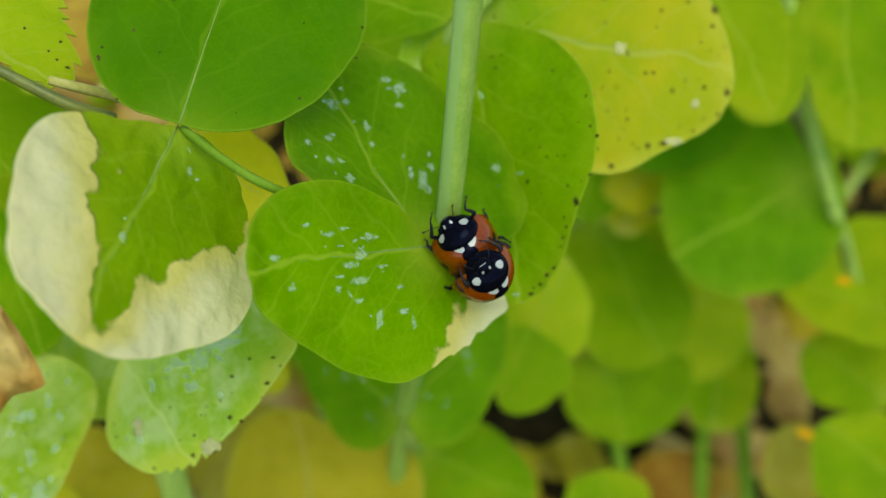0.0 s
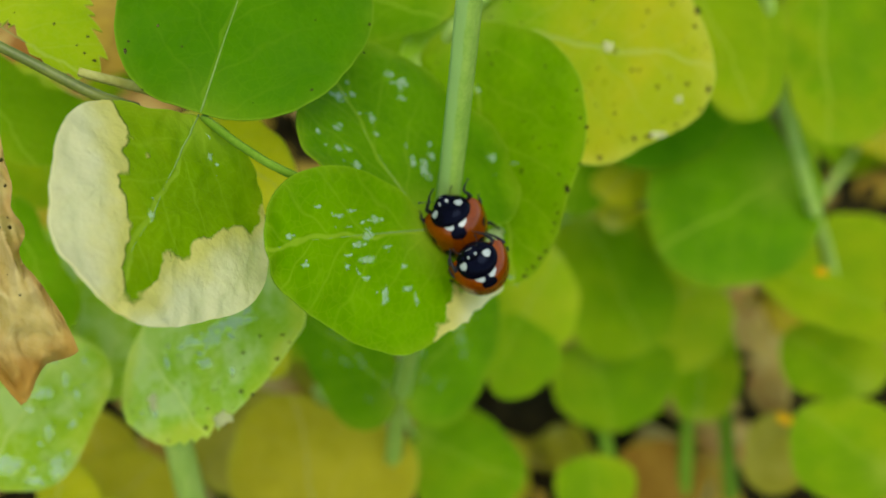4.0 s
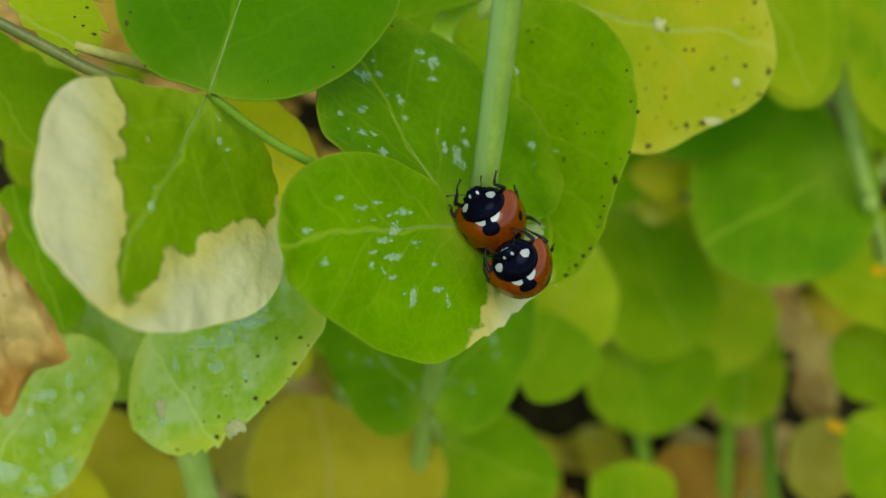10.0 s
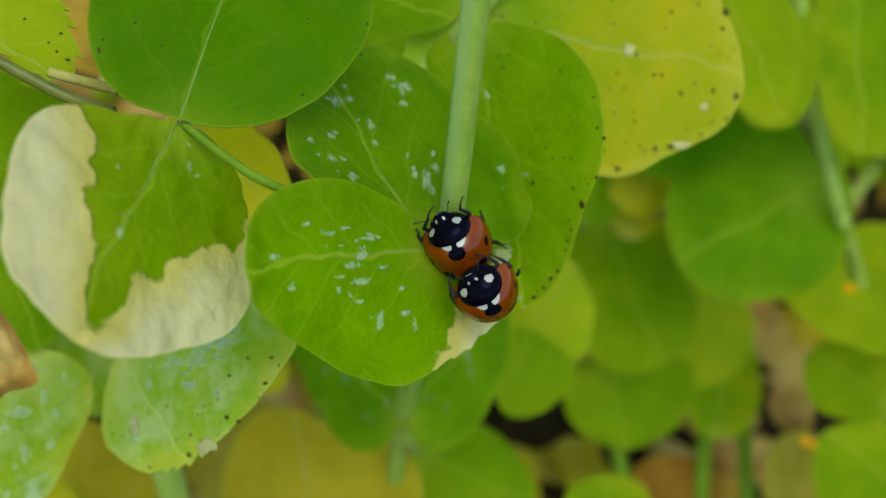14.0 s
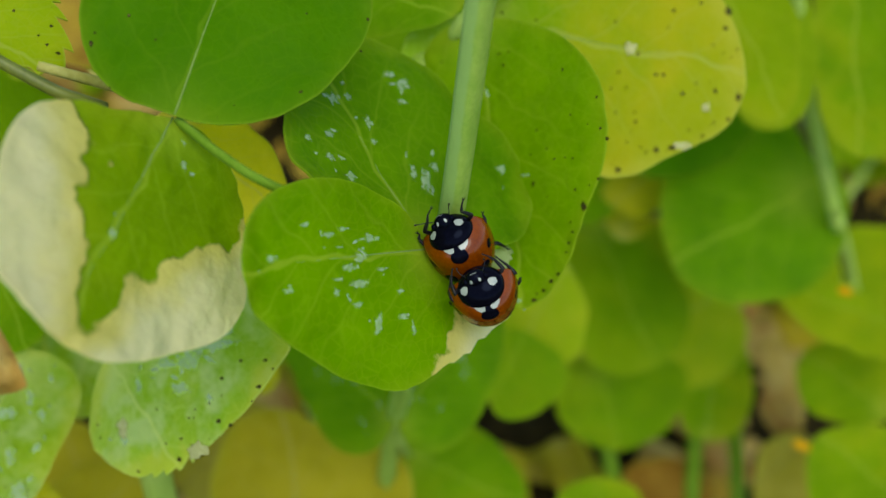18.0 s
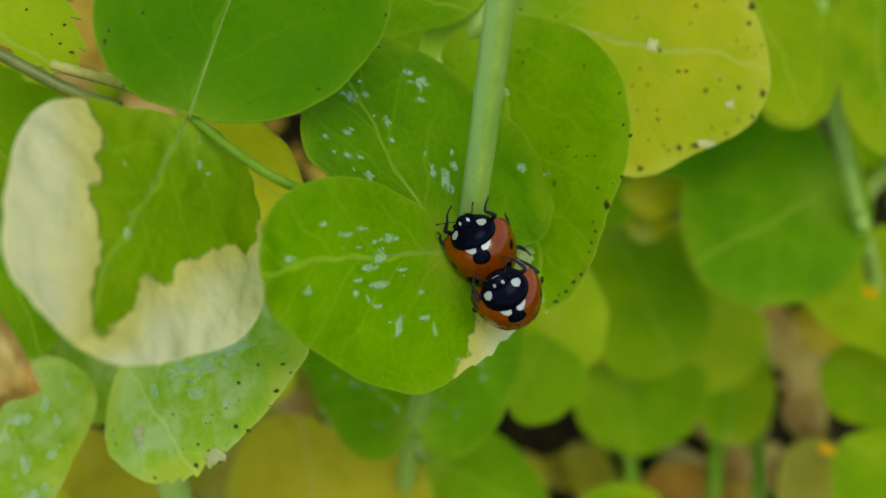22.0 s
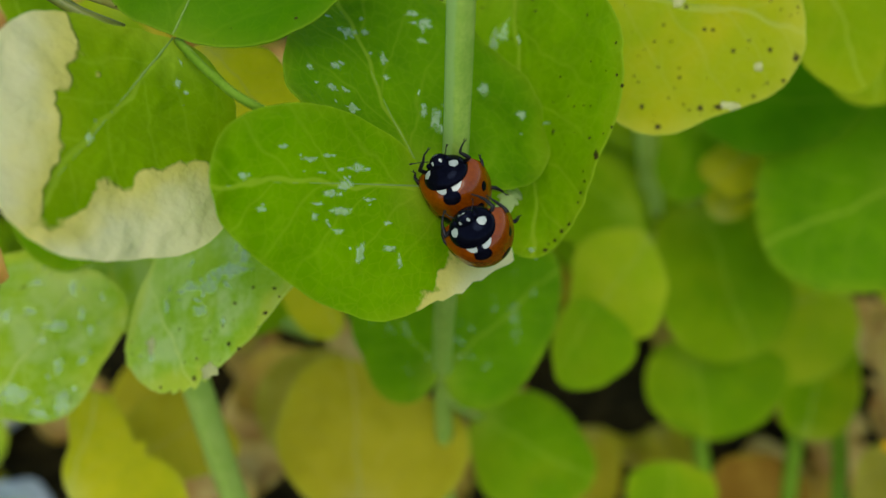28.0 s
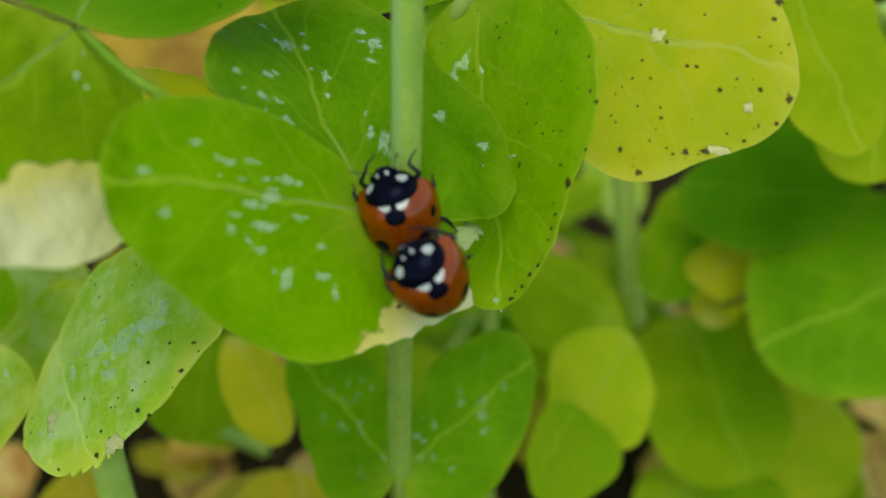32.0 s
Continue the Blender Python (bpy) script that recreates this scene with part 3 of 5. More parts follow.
leaf_form("midright", (37.01, 57.05, 109.86), (2.1, 36.8, -86.5), (9.4, -0.7), 7.33, (-0.009, -0.035, 0.332, 0.025, 0.011, -0.047, 0.036, 0.008, 0.018, -0.013, -0.024, 0.005))
leaf_form("curl", (46.14, 43.22, 72.11), (24.9, 11.0, -9.8), (11.5, -1.5), 6.48, (-0.069, -0.068, 0.434, -0.105, 0.018, -0.065, 0.132, -0.065, 0.018, -0.039, 0.048, -0.057), fold=0.3)
leaf_form("bud", (48.33, 45.46, 32.17), (3.5, -36.7, 84.2), (9.3, -0.5), 7.30, (-0.052, 0.051, 0.263, 0.012, 0.014, 0.045, 0.020, -0.009, 0.013, 0.016, -0.020, 0.016), fold=0.35)
leaf_form("browncurl", (57.25, 63.87, 39.78), (10.1, 35.7, -73.0), (9.0, 0.9), 5.4, (0.077, 0.256, 0.612, -0.051, -0.071, -0.056, 0.292, 0.070, -0.050, -0.226, -0.039, 0.084), ruffle=1.0, cup=0.3, crinkle=1.0)
leaf_form("lowright", (64.80, 21.58, 55.42), (-31.9, -19.5, 151.8), (6.0, 0.6), 8.04, (-0.025, -0.001, 0.051, 0.091, 0.015, -0.008, 0.010, -0.008, 0.014, 0.000, 0.005, 0.002))
leaf_form("small", (26.52, 18.94, 41.58), (-1.5, -36.8, 92.5), (5.3, -0.3), 5.39, (0.087, -0.005, -0.090, -0.015, -0.059, 0.003, 0.015, -0.006, -0.013, 0.008, 0.024, 0.001))
leaf_form("midlowright", (66.42, 36.87, 54.72), (-32.8, -17.8, 154.6), (5.7, -0.4), 7.16, (0.041, -0.036, 0.090, 0.144, 0.002, -0.011, -0.006, 0.011, 0.008, -0.006, 0.018, 0.003))
leaf_form("dark_mid", (18.54, 43.37, 82.05), (-14.8, 34.2, -115.2), (21.9, 2.0), 5.09, (-0.112, -0.015, 0.052, 0.016, 0.078, -0.038, -0.022, 0.015, 0.020, -0.003, 0.005, -0.016))
leaf_form("ytri", (34.39, 61.24, 77.67), (-29.0, 23.9, -143.8), (6.4, 1.2), 5.25, (-0.015, -0.051, 0.114, -0.102, -0.013, -0.048, 0.017, -0.016, -0.012, -0.006, -0.048, 0.028))
leaf_form("leftback", (-43.79, 20.14, 118.05), (24.5, 28.4, -46.2), (8.1, 2.3), 4.83, (0.205, -0.206, 0.284, 0.211, -0.071, -0.005, -0.007, 0.128, -0.040, -0.066, -0.009, 0.014))
leaf_form("leftback2", (-41.54, 16.74, 105.97), (5.6, 33.5, -58.2), (9.5, -1.1), 4.80, (0.159, 0.070, 0.369, -0.042, -0.042, 0.088, 0.048, -0.012, -0.016, 0.062, -0.005, -0.033))
leaf_form("undery", (-23.86, 29.08, 76.97), (20.3, 22.4, -45.8), (6.1, -0.6), 4.62, (-0.033, -0.037, 0.314, -0.073, 0.010, -0.011, 0.079, -0.008, -0.004, 0.011, 0.016, 0.006))
leaf_form("lowgreen", (-28.92, 35.02, 74.09), (3.1, 29.7, -83.8), (8.3, -1.4), 6.11, (-0.019, 0.031, 0.076, 0.044, -0.019, 0.025, -0.000, -0.004, -0.011, 0.005, -0.007, 0.005))
leaf_form("cornery", (-41.44, 8.55, 53.94), (29.0, -23.8, 36.0), (7.7, -0.3), 6.24, (0.022, -0.008, 0.035, -0.164, -0.055, -0.026, -0.036, -0.000, -0.021, -0.008, 0.002, 0.032))
leaf_form("yl_left", (-37.77, 7.17, 61.74), (-27.2, -25.9, 139.7), (3.2, 1.7), 3.22, (-0.064, -0.074, 0.295, -0.119, -0.012, -0.134, -0.011, -0.036, 0.013, -0.116, -0.044, 0.025))
leaf_form("bgmid", (15.92, 54.16, 66.10), (-34.3, -14.3, 160.1), (5.0, 2.2), 7.09, (0.062, -0.005, 0.166, -0.034, -0.030, -0.019, 0.022, -0.014, -0.013, -0.009, 0.010, -0.004))
leaf_form("deadtop", (-71.11, 48.20, 89.73), (29.1, -11.0, 30.3), (12.5, -0.3), 11.12, (-0.012, 0.014, 0.299, 0.146, 0.004, -0.003, 0.036, 0.056, 0.007, 0.000, 0.003, 0.011), ruffle=1.2, crinkle=1.2)
leaf_form("ftop", (6.93, 50.47, 109.11), (-34.4, 14.2, -160.3), (10.5, 2.6), 6.25, (0.054, -0.028, 0.083, 0.002, -0.020, -0.014, 0.008, 0.004, 0.008, -0.002, 0.013, 0.013))
leaf_form("f1", (52.12, 65.53, 48.84), (-31.2, 20.7, -149.7), (13.6, 1.5), 10.64, (0.010, -0.006, 0.067, -0.108, 0.002, -0.012, -0.003, -0.006, 0.001, -0.008, -0.005, -0.005))
leaf_form("f2", (63.54, 66.74, 71.07), (-36.6, -4.6, 173.9), (15.1, 1.3), 10.47, (-0.037, 0.036, 0.138, 0.089, -0.029, 0.012, -0.002, 0.009, -0.011, 0.005, -0.008, 0.002))
leaf_form("f3", (61.00, 61.84, 48.14), (31.9, 19.6, -28.4), (6.9, 11.7), 9.49, (0.043, -0.076, -0.003, 0.074, -0.003, -0.023, 0.005, -0.008, 0.007, -0.010, -0.016, 0.004))
leaf_form("f4", (-46.53, 42.11, 98.36), (-9.2, 35.0, -74.9), (7.7, -0.1), 6.46, (0.003, -0.075, 0.275, 0.002, -0.013, -0.100, 0.032, 0.020, 0.014, -0.021, -0.018, 0.021))
leaf_form("f5", (-42.27, 25.60, 90.16), (-18.7, 28.9, -103.1), (7.3, 1.8), 6.90, (0.024, 0.013, 0.003, 0.208, 0.010, -0.055, -0.054, -0.024, -0.009, 0.015, 0.000, -0.018))
leaf_form("f6", (-14.20, 41.68, 51.51), (-36.9, -1.2, 178.4), (18.6, -2.0), 7.92, (-0.013, 0.054, 0.032, -0.024, -0.004, 0.023, 0.006, -0.012, -0.000, -0.007, -0.011, 0.010))
leaf_form("f7", (18.33, 71.71, 65.93), (-7.9, 36.1, -103.2), (14.7, -3.4), 8.90, (0.033, -0.015, 0.060, 0.150, -0.008, 0.006, -0.007, 0.009, -0.005, 0.001, -0.002, 0.009))
leaf_form("f8", (25.02, 66.71, 78.64), (-8.5, 29.0, -107.2), (6.3, 1.2), 7.28, (-0.014, -0.016, 0.313, -0.097, 0.022, 0.019, 0.053, -0.054, 0.010, 0.023, 0.013, -0.016))
leaf_form("f9", (39.77, 76.95, 54.24), (-18.1, -32.7, 121.1), (10.1, 2.6), 8.77, (-0.039, -0.011, 0.014, -0.128, 0.002, 0.006, -0.025, -0.010, -0.006, 0.006, -0.011, -0.007))
leaf_form("f10", (29.67, 76.77, 43.59), (12.8, 34.9, -68.4), (7.8, 6.9), 9.52, (-0.026, -0.066, 0.141, -0.048, 0.002, -0.043, -0.018, 0.001, -0.007, 0.013, 0.000, -0.010))
leaf_form("f11", (-32.47, 24.77, 37.48), (25.4, -27.7, 44.4), (11.0, -1.1), 7.94, (-0.034, -0.043, 0.055, -0.036, -0.005, -0.009, 0.002, 0.012, 0.003, -0.002, -0.008, -0.000))
leaf_form("f12", (49.97, 47.19, 23.13), (-35.7, -9.9, 166.5), (3.6, 7.8), 7.51, (0.062, -0.009, 0.062, 0.106, -0.029, -0.017, 0.001, -0.005, -0.019, -0.011, -0.001, -0.025))
leaf_form("f13", (62.72, 43.89, 35.80), (-28.9, 24.0, -143.6), (5.5, 2.4), 6.40, (-0.046, 0.035, 0.043, 0.062, 0.018, 0.006, 0.016, 0.013, -0.005, -0.004, 0.008, -0.012))
leaf_form("curly", (-38.95, -3.67, 69.16), (19.8, -30.8, 85.9), (5.1, -5.0), 5.75, (-0.377, 0.255, -0.102, 0.301, -0.028, 0.059, -0.120, -0.117, -0.074, -0.051, 0.009, -0.041))
leaf_form("flap", (3.58, -0.43, 116.38), (34.4, 13.1, 68.2), (2.7, 0.2), 0.92, (-0.225, 0.312, 0.831, 0.228, 0.020, 0.168, 0.481, -0.017, 0.158, -0.323, 0.322, 0.069))
leaf_form("gapright", (19.97, 58.04, 85.00), (36.9, -1.0, 1.3), (12.2, 1.7), 9.38, (0.125, -0.114, 0.126, 0.219, -0.029, -0.006, -0.031, 0.040, -0.011, -0.024, -0.001, 0.005))
leaf_form("gapmid", (-29.20, 15.77, 91.35), (-21.6, 31.1, -118.1), (5.6, -1.6), 5.19, (-0.115, 0.116, 0.131, 0.247, -0.028, 0.036, -0.054, 0.023, -0.026, 0.035, -0.002, -0.005))
leaf_form("gapleft", (-34.42, 22.91, 91.18), (-29.2, 26.0, -123.4), (8.8, -1.7), 7.79, (-0.002, -0.004, -0.053, 0.002, -0.004, 0.004, 0.022, -0.009, 0.003, 0.000, -0.002, -0.003))
leaf_form("gaplow", (-38.59, 13.44, 49.03), (-12.8, -34.9, 111.7), (7.2, 0.9), 6.57, (-0.014, -0.014, 0.042, 0.001, 0.042, -0.025, -0.014, 0.002, 0.014, 0.001, 0.005, -0.011))
leaf_form("pale", (-4.17, 20.92, 117.44), (28.5, -24.4, 37.3), (3.2, 0.4), 1.96, (-0.097, 0.080, 0.464, 0.066, 0.027, -0.055, 0.106, 0.018, 0.060, -0.072, 0.050, 0.011), cup=0.15)
leaf_form("ember", (52.29, 37.01, 77.98), (-30.0, 12.0, 160.0), (0.4, 0.0), 0.75, (0.05, 0.02, 0.2, -0.05), ruffle=0.5)
leaf_form("ember_low", (50.66, 26.41, 59.60), (-30.0, 12.0, 150.0), (0.3, 0.0), 0.85, (0.05, 0.02, 0.3, -0.05), ruffle=0.5)
leaf_form("tan", (-38.38, 56.06, 97.53), (35.0, 10.0, 20.0), (0.0, 0.0), 9.5, (0.06, -0.03, 0.18, 0.05, 0.04, -0.06), ruffle=1.4, crinkle=1.2)

MARKS = []
MARKS.append(("front", "scar_mark", ((13.0, -0.4, 0.37, 0.22, 177), (8.8, -1.5, 0.57, 0.19, 178), (7.6, -1.8, 0.40, 0.15, 178), (5.6, -1.1, 0.69, 0.31, 178), (7.0, 0.6, 0.54, 0.31, 177), (6.1, 0.1, 0.55, 0.35, 177), (6.3, 1.7, 0.73, 0.31, 176), (8.2, 2.1, 0.34, 0.31, 91), (6.4, 3.0, 0.41, 0.23, 176), (11.8, 1.6, 0.37, 0.22, 176), (4.8, 4.4, 0.67, 0.38, 91), (2.6, 4.2, 0.58, 0.20, 175), (1.8, 5.0, 0.48, 0.20, 91), (6.6, -0.9, 0.27, 0.15, 178), (10.6, -2.2, 0.34, 0.15, 178), (2.8, 2.5, 0.24, 0.16, 176), (4.4, 1.0, 0.47, 0.16, 177), (8.0, 1.3, 0.44, 0.11, 177))))
MARKS.append(("upper", "scar_mark", ((9.7, 6.1, 0.34, 0.29, -98), (9.8, 3.7, 0.72, 0.25, -98), (8.2, 4.8, 0.50, 0.34, -99), (6.6, 3.7, 0.67, 0.39, -100), (12.6, 0.8, 0.87, 0.64, -97), (12.5, -1.1, 0.39, 0.33, -96), (10.2, -1.6, 0.54, 0.34, 147), (13.2, -6.0, 0.62, 0.29, -96), (12.1, -6.6, 0.75, 0.59, -96), (4.7, -3.6, 1.16, 0.47, 145), (5.8, -3.1, 0.64, 0.35, 146), (5.6, -5.3, 0.55, 0.42, 145), (6.3, -9.5, 0.81, 0.32, 144), (3.6, -11.5, 0.47, 0.41, -100), (10.5, -13.9, 1.01, 0.49, 143), (8.8, -1.2, 0.28, 0.27, -98))))
MARKS.append(("left", "scar_mark", ((2.5, 1.9, 0.57, 0.32, 31), (10.1, -0.0, 0.48, 0.24, 33), (2.5, 2.7, 0.19, 0.16, 134))))
MARKS.append(("lowleft", "scar_mark", ((6.7, 8.8, 2.04, 0.66, 46), (5.6, 5.8, 1.42, 0.95, 46), (5.7, 7.5, 1.53, 0.57, 46), (4.1, 4.3, 1.32, 0.44, 46), (6.5, 10.1, 0.84, 0.68, -36), (6.6, 4.1, 1.00, 0.57, 47), (9.3, 5.7, 0.41, 0.37, 47), (3.6, 3.1, 0.75, 0.24, 46), (3.4, 1.1, 0.69, 0.38, -34), (5.5, -2.7, 0.69, 0.34, 49))))
MARKS.append(("lowleft", "brown_spot", ((9.1, 7.5, 0.20, 0.14, 47), (10.7, 10.9, 0.26, 0.14, 46), (12.0, 9.5, 0.32, 0.18, 47), (11.2, 5.2, 0.27, 0.18, 48), (12.1, 5.7, 0.27, 0.18, 48), (9.5, 1.6, 0.21, 0.14, 49), (10.3, 0.3, 0.28, 0.23, 49), (9.3, 9.5, 0.20, 0.14, 46), (11.8, 11.1, 0.19, 0.13, 47), (12.3, 8.3, 0.13, 0.09, 48), (9.0, 3.3, 0.14, 0.09, 48))))
MARKS.append(("lowleft", "scab", ((4.4, -2.4, 0.64, 0.54, -34), (11.3, 2.2, 0.96, 0.55, 49))))
MARKS.append(("yellow", "brown_spot", ((11.8, 4.0, 0.19, 0.19, 11), (15.4, 6.9, 0.19, 0.19, 11), (16.4, 6.7, 0.19, 0.19, 11), (17.1, 3.8, 0.24, 0.19, 11), (19.5, 4.9, 0.24, 0.19, 11), (20.5, 5.8, 0.29, 0.24, -78), (22.1, 4.7, 0.48, 0.39, -78), (21.9, 3.2, 0.24, 0.24, 11), (14.5, -0.3, 0.19, 0.19, 11), (16.3, -1.7, 0.19, 0.19, 11), (17.0, -1.6, 0.19, 0.19, 11), (12.6, -3.5, 0.15, 0.14, 11), (19.0, -2.8, 0.24, 0.24, 11), (21.9, -2.1, 0.25, 0.24, 11), (24.2, -2.2, 0.48, 0.39, -78), (23.6, -4.2, 0.25, 0.24, 11), (15.2, -5.8, 0.24, 0.19, 11), (12.8, -8.6, 0.24, 0.24, 10))))
MARKS.append(("yellow", "brown_spot", ((17.4, -7.8, 0.34, 0.34, 10), (18.9, -7.4, 0.44, 0.34, 10), (14.5, -9.9, 0.29, 0.29, 10), (21.6, -5.9, 0.20, 0.19, 10), (16.6, -8.1, 0.20, 0.14, 10))))
MARKS.append(("yellow", "scab", ((13.7, 0.1, 0.49, 0.43, 11), (21.3, -3.6, 0.39, 0.29, -78), (19.9, -7.0, 0.69, 0.29, 10))))
MARKS.append(("right", "brown_spot", ((13.4, 10.5, 0.21, 0.17, 75), (17.5, 7.4, 0.39, 0.33, -10), (14.6, 3.2, 0.31, 0.24, -9), (15.9, 9.0, 0.21, 0.17, 76), (12.5, 10.1, 0.16, 0.13, 74), (16.1, 6.9, 0.17, 0.13, 77), (22.1, 3.2, 0.29, 0.22, 80), (23.1, 1.2, 0.36, 0.18, 81), (22.6, 2.3, 0.29, 0.18, 80), (19.7, 5.3, 0.17, 0.13, 79), (20.3, 4.9, 0.17, 0.13, 79), (21.7, 3.9, 0.23, 0.17, 80), (13.5, 6.4, 0.11, 0.09, 75), (13.3, 5.5, 0.12, 0.09, 75), (19.0, 5.9, 0.22, 0.17, 78))))
MARKS.append(("right", "scar_mark", ((22.8, -0.2, 0.37, 0.23, 81), (5.7, -2.2, 1.07, 0.41, -9), (13.7, 2.6, 0.48, 0.14, 76))))
MARKS.append(("dark", "brown_spot", ((2.8, 6.1, 0.25, 0.15, -157), (3.5, 6.1, 0.12, 0.12, -157), (10.0, -9.2, 0.17, 0.12, -160), (0.5, 4.2, 0.12, 0.11, -157), (7.7, -9.4, 0.12, 0.12, -160), (8.9, 3.8, 0.13, 0.12, -158))))
MARKS.append(("brown", "brown_spot", ((8.5, -0.8, 0.17, 0.13, -13), (8.6, 0.1, 0.13, 0.10, 79), (9.4, -0.5, 0.24, 0.13, -13), (11.2, -0.0, 0.14, 0.13, -13), (10.9, 1.3, 0.17, 0.16, -13), (6.5, 1.7, 0.14, 0.13, -13), (10.1, -2.1, 0.19, 0.10, 78), (12.2, -1.6, 0.10, 0.09, -13), (12.6, -3.1, 0.13, 0.09, -13), (12.9, -2.3, 0.28, 0.20, 77), (13.7, -0.4, 0.19, 0.14, 77), (15.2, 0.7, 0.10, 0.10, -13), (16.4, -0.7, 0.19, 0.10, 76), (6.7, 1.9, 0.17, 0.13, -13), (15.3, -3.5, 0.17, 0.15, -13), (15.3, -4.0, 0.18, 0.13, 77), (8.3, 1.7, 0.14, 0.13, -13), (5.8, 1.7, 0.10, 0.10, -13))))
MARKS.append(("brown", "brown_spot", ((2.6, 0.9, 0.19, 0.10, 81), (2.9, 0.6, 0.16, 0.10, 81), (5.4, 1.1, 0.10, 0.10, -13))))
MARKS.append(("topleft", "brown_spot", ((13.1, 2.2, 0.14, 0.12, -48), (15.6, 2.7, 0.16, 0.14, 38), (15.4, 1.7, 0.14, 0.12, -48), (17.0, 1.5, 0.20, 0.13, 38), (16.2, 1.5, 0.13, 0.12, -48))))
MARKS.append(("farleft", "scar_mark", ((0.5, 0.3, 0.75, 0.41, 31), (4.0, -1.8, 0.61, 0.37, 118), (2.9, 3.6, 0.63, 0.36, 31), (8.7, -3.0, 0.70, 0.41, 118), (6.8, 2.9, 0.83, 0.51, 31), (11.2, -3.2, 0.60, 0.46, 118), (5.4, 4.5, 0.42, 0.41, 31), (1.5, -2.7, 0.72, 0.32, 118), (4.0, 1.0, 1.13, 0.63, 118), (1.9, 2.1, 0.64, 0.41, 31), (5.7, 0.5, 0.51, 0.31, 118), (-0.3, 2.8, 0.53, 0.31, 31), (5.4, -3.3, 0.73, 0.46, 32), (10.6, 1.1, 1.51, 0.92, 118), (9.4, 5.1, 1.12, 0.71, 31), (12.6, -0.5, 1.10, 0.71, 117), (11.2, 3.9, 1.01, 0.51, 117))))

# ---- plants ----
MATS = dict(dark=DARK, bigright=UPPER, upper=UPPER, right=LIGHT, node_l=UPPER, node_r=UPPER, fold=GREEN, lowbg=GREEN, f8=GREEN, lowleft=MINT, farleft=PALE, brown=PAPER, topleft=CITRUS, yellow=SPECKLED, behindyellow=SUNNY, yellow_round=GOLD, y17=CITRUS, cornery=GOLD, undery=YELLOW,
            browncurl=BROWN, bud=LIME, ytri=YELLOW, behindyel2=YELLOW, farright=LIME, topright=LIME, midright=LIME, lowright=LIME, small=LIME, deadtop=BROWN, f1=CITRUS, f2=GREEN,
            f3=LIME, f4=LIME, f5=GREEN, f6=GREEN, f7=GREEN, f9=GOLD, f10=LIME, f11=OLIVE, gapleft=PALE, gapmid=PALE, gapright=DARK, flap=FADED, gaplow=GOLD, f12=RUST, f13=OLIVE, front=FRESH, curly=YELLOW, pale=MINT, curl=LIME, midlowright=LIME, yl_left=YELLOW, tan=HUSK, ember=AMBER, ember_low=AMBER)
NAMES = dict(flap="leaf_flap", front="stipule", upper="stipule", node_l="stipule", node_r="stipule")
LABELS = dict(front="bright green stipule with silvery scars and a bleached torn corner", upper="green stipule with silvery scars behind the stem", right="green leaflet with brown specks along its edge",
              dark="smooth deep green leaflet", left="green leaflet with a bleached cream margin", lowleft="pale green leaflet with scabs and toothed edge", farleft="pale leaflet with a bleached tip",
              brown="withered brown curled leaf", topleft="yellow-green leaflet with a ragged edge", yellow="yellowing leaflet dotted with brown spots", yellow_round="faded yellow round leaf",
              browncurl="dry brown curled leaf", deadtop="dead tan leaf near the soil", bud="pale folded young leaf", pale="pale curled young leaf", flap="torn grey-green flap of leaf skin")
scatter = random.Random(41)
for k, count, reach, wide in (("node_l", 16, 13, 3.2), ("node_r", 18, 13, 3.2)):
    MARKS.append((k, "scar_mark", tuple((scatter.uniform(1.5, reach), scatter.gauss(0, wide * 0.6), scatter.uniform(0.18, 0.5), scatter.uniform(0.08, 0.22), scatter.uniform(-60, 60)) for _ in range(count))))
STEMS = dict(scar_mark=FLECK, brown_spot=SPOT, scab=PITH)
OWNERS = [
    ("ladybird_host", "pea plant with a pale stem carrying two ladybirds", ("front", "upper", "flap", "dark", "left", "node_l", "node_r", "under_node", "topleft")),
    ("yellow", "pea plant with a yellowing spotted leaflet", ("right", "yellow", "topmid", "pale", "behindyel2", "ytri", "ftop")),
    ("left", "withering pea plant with pale and brown leaves", ("lowleft", "farleft", "gapleft", "gapmid", "gaplow", "curly", "brown", "behindyellow", "leftback", "leftback2", "deadtop", "tan", "f4", "f5", "cornery", "yl_left")),
    ("low", "small pea plant with yellow and green lower leaves", ("yellow_round", "undery", "lowgreen", "f6", "f11")),
    ("mid", "pea plant with folded green leaves", ("y17", "fold", "lowbg", "dark_mid", "bgmid", "small", "f1", "f7", "f8", "f12")),
    ("back", "pea plant with broad lime green leaves", ("bigright", "topright", "farright", "midright", "f2", "f3", "f9", "curl")),
    ("far", "pea plant with pale buds and dry curled leaf", ("bud", "browncurl", "lowright", "gapright", "midlowright", "f10", "f13", "ember", "ember_low")),
]
LEAF = {}
PLANT = {}
for key, text, members in OWNERS:
    plant = PLANT[key] = thing("pea_plant", text, "plant", "pea plants in the bed")
    for k in members:
        near = k in LABELS
        LEAF[k] = grow(plant, NAMES.get(k, "leaflet"), FORMS[k], MATS.get(k, GREEN), LABELS.get(k, ""), rib=near and k not in ("right", "lowleft", "flap", "brown", "deadtop", "browncurl"), rings=22 if near else 9, spokes=200 if near else 56)
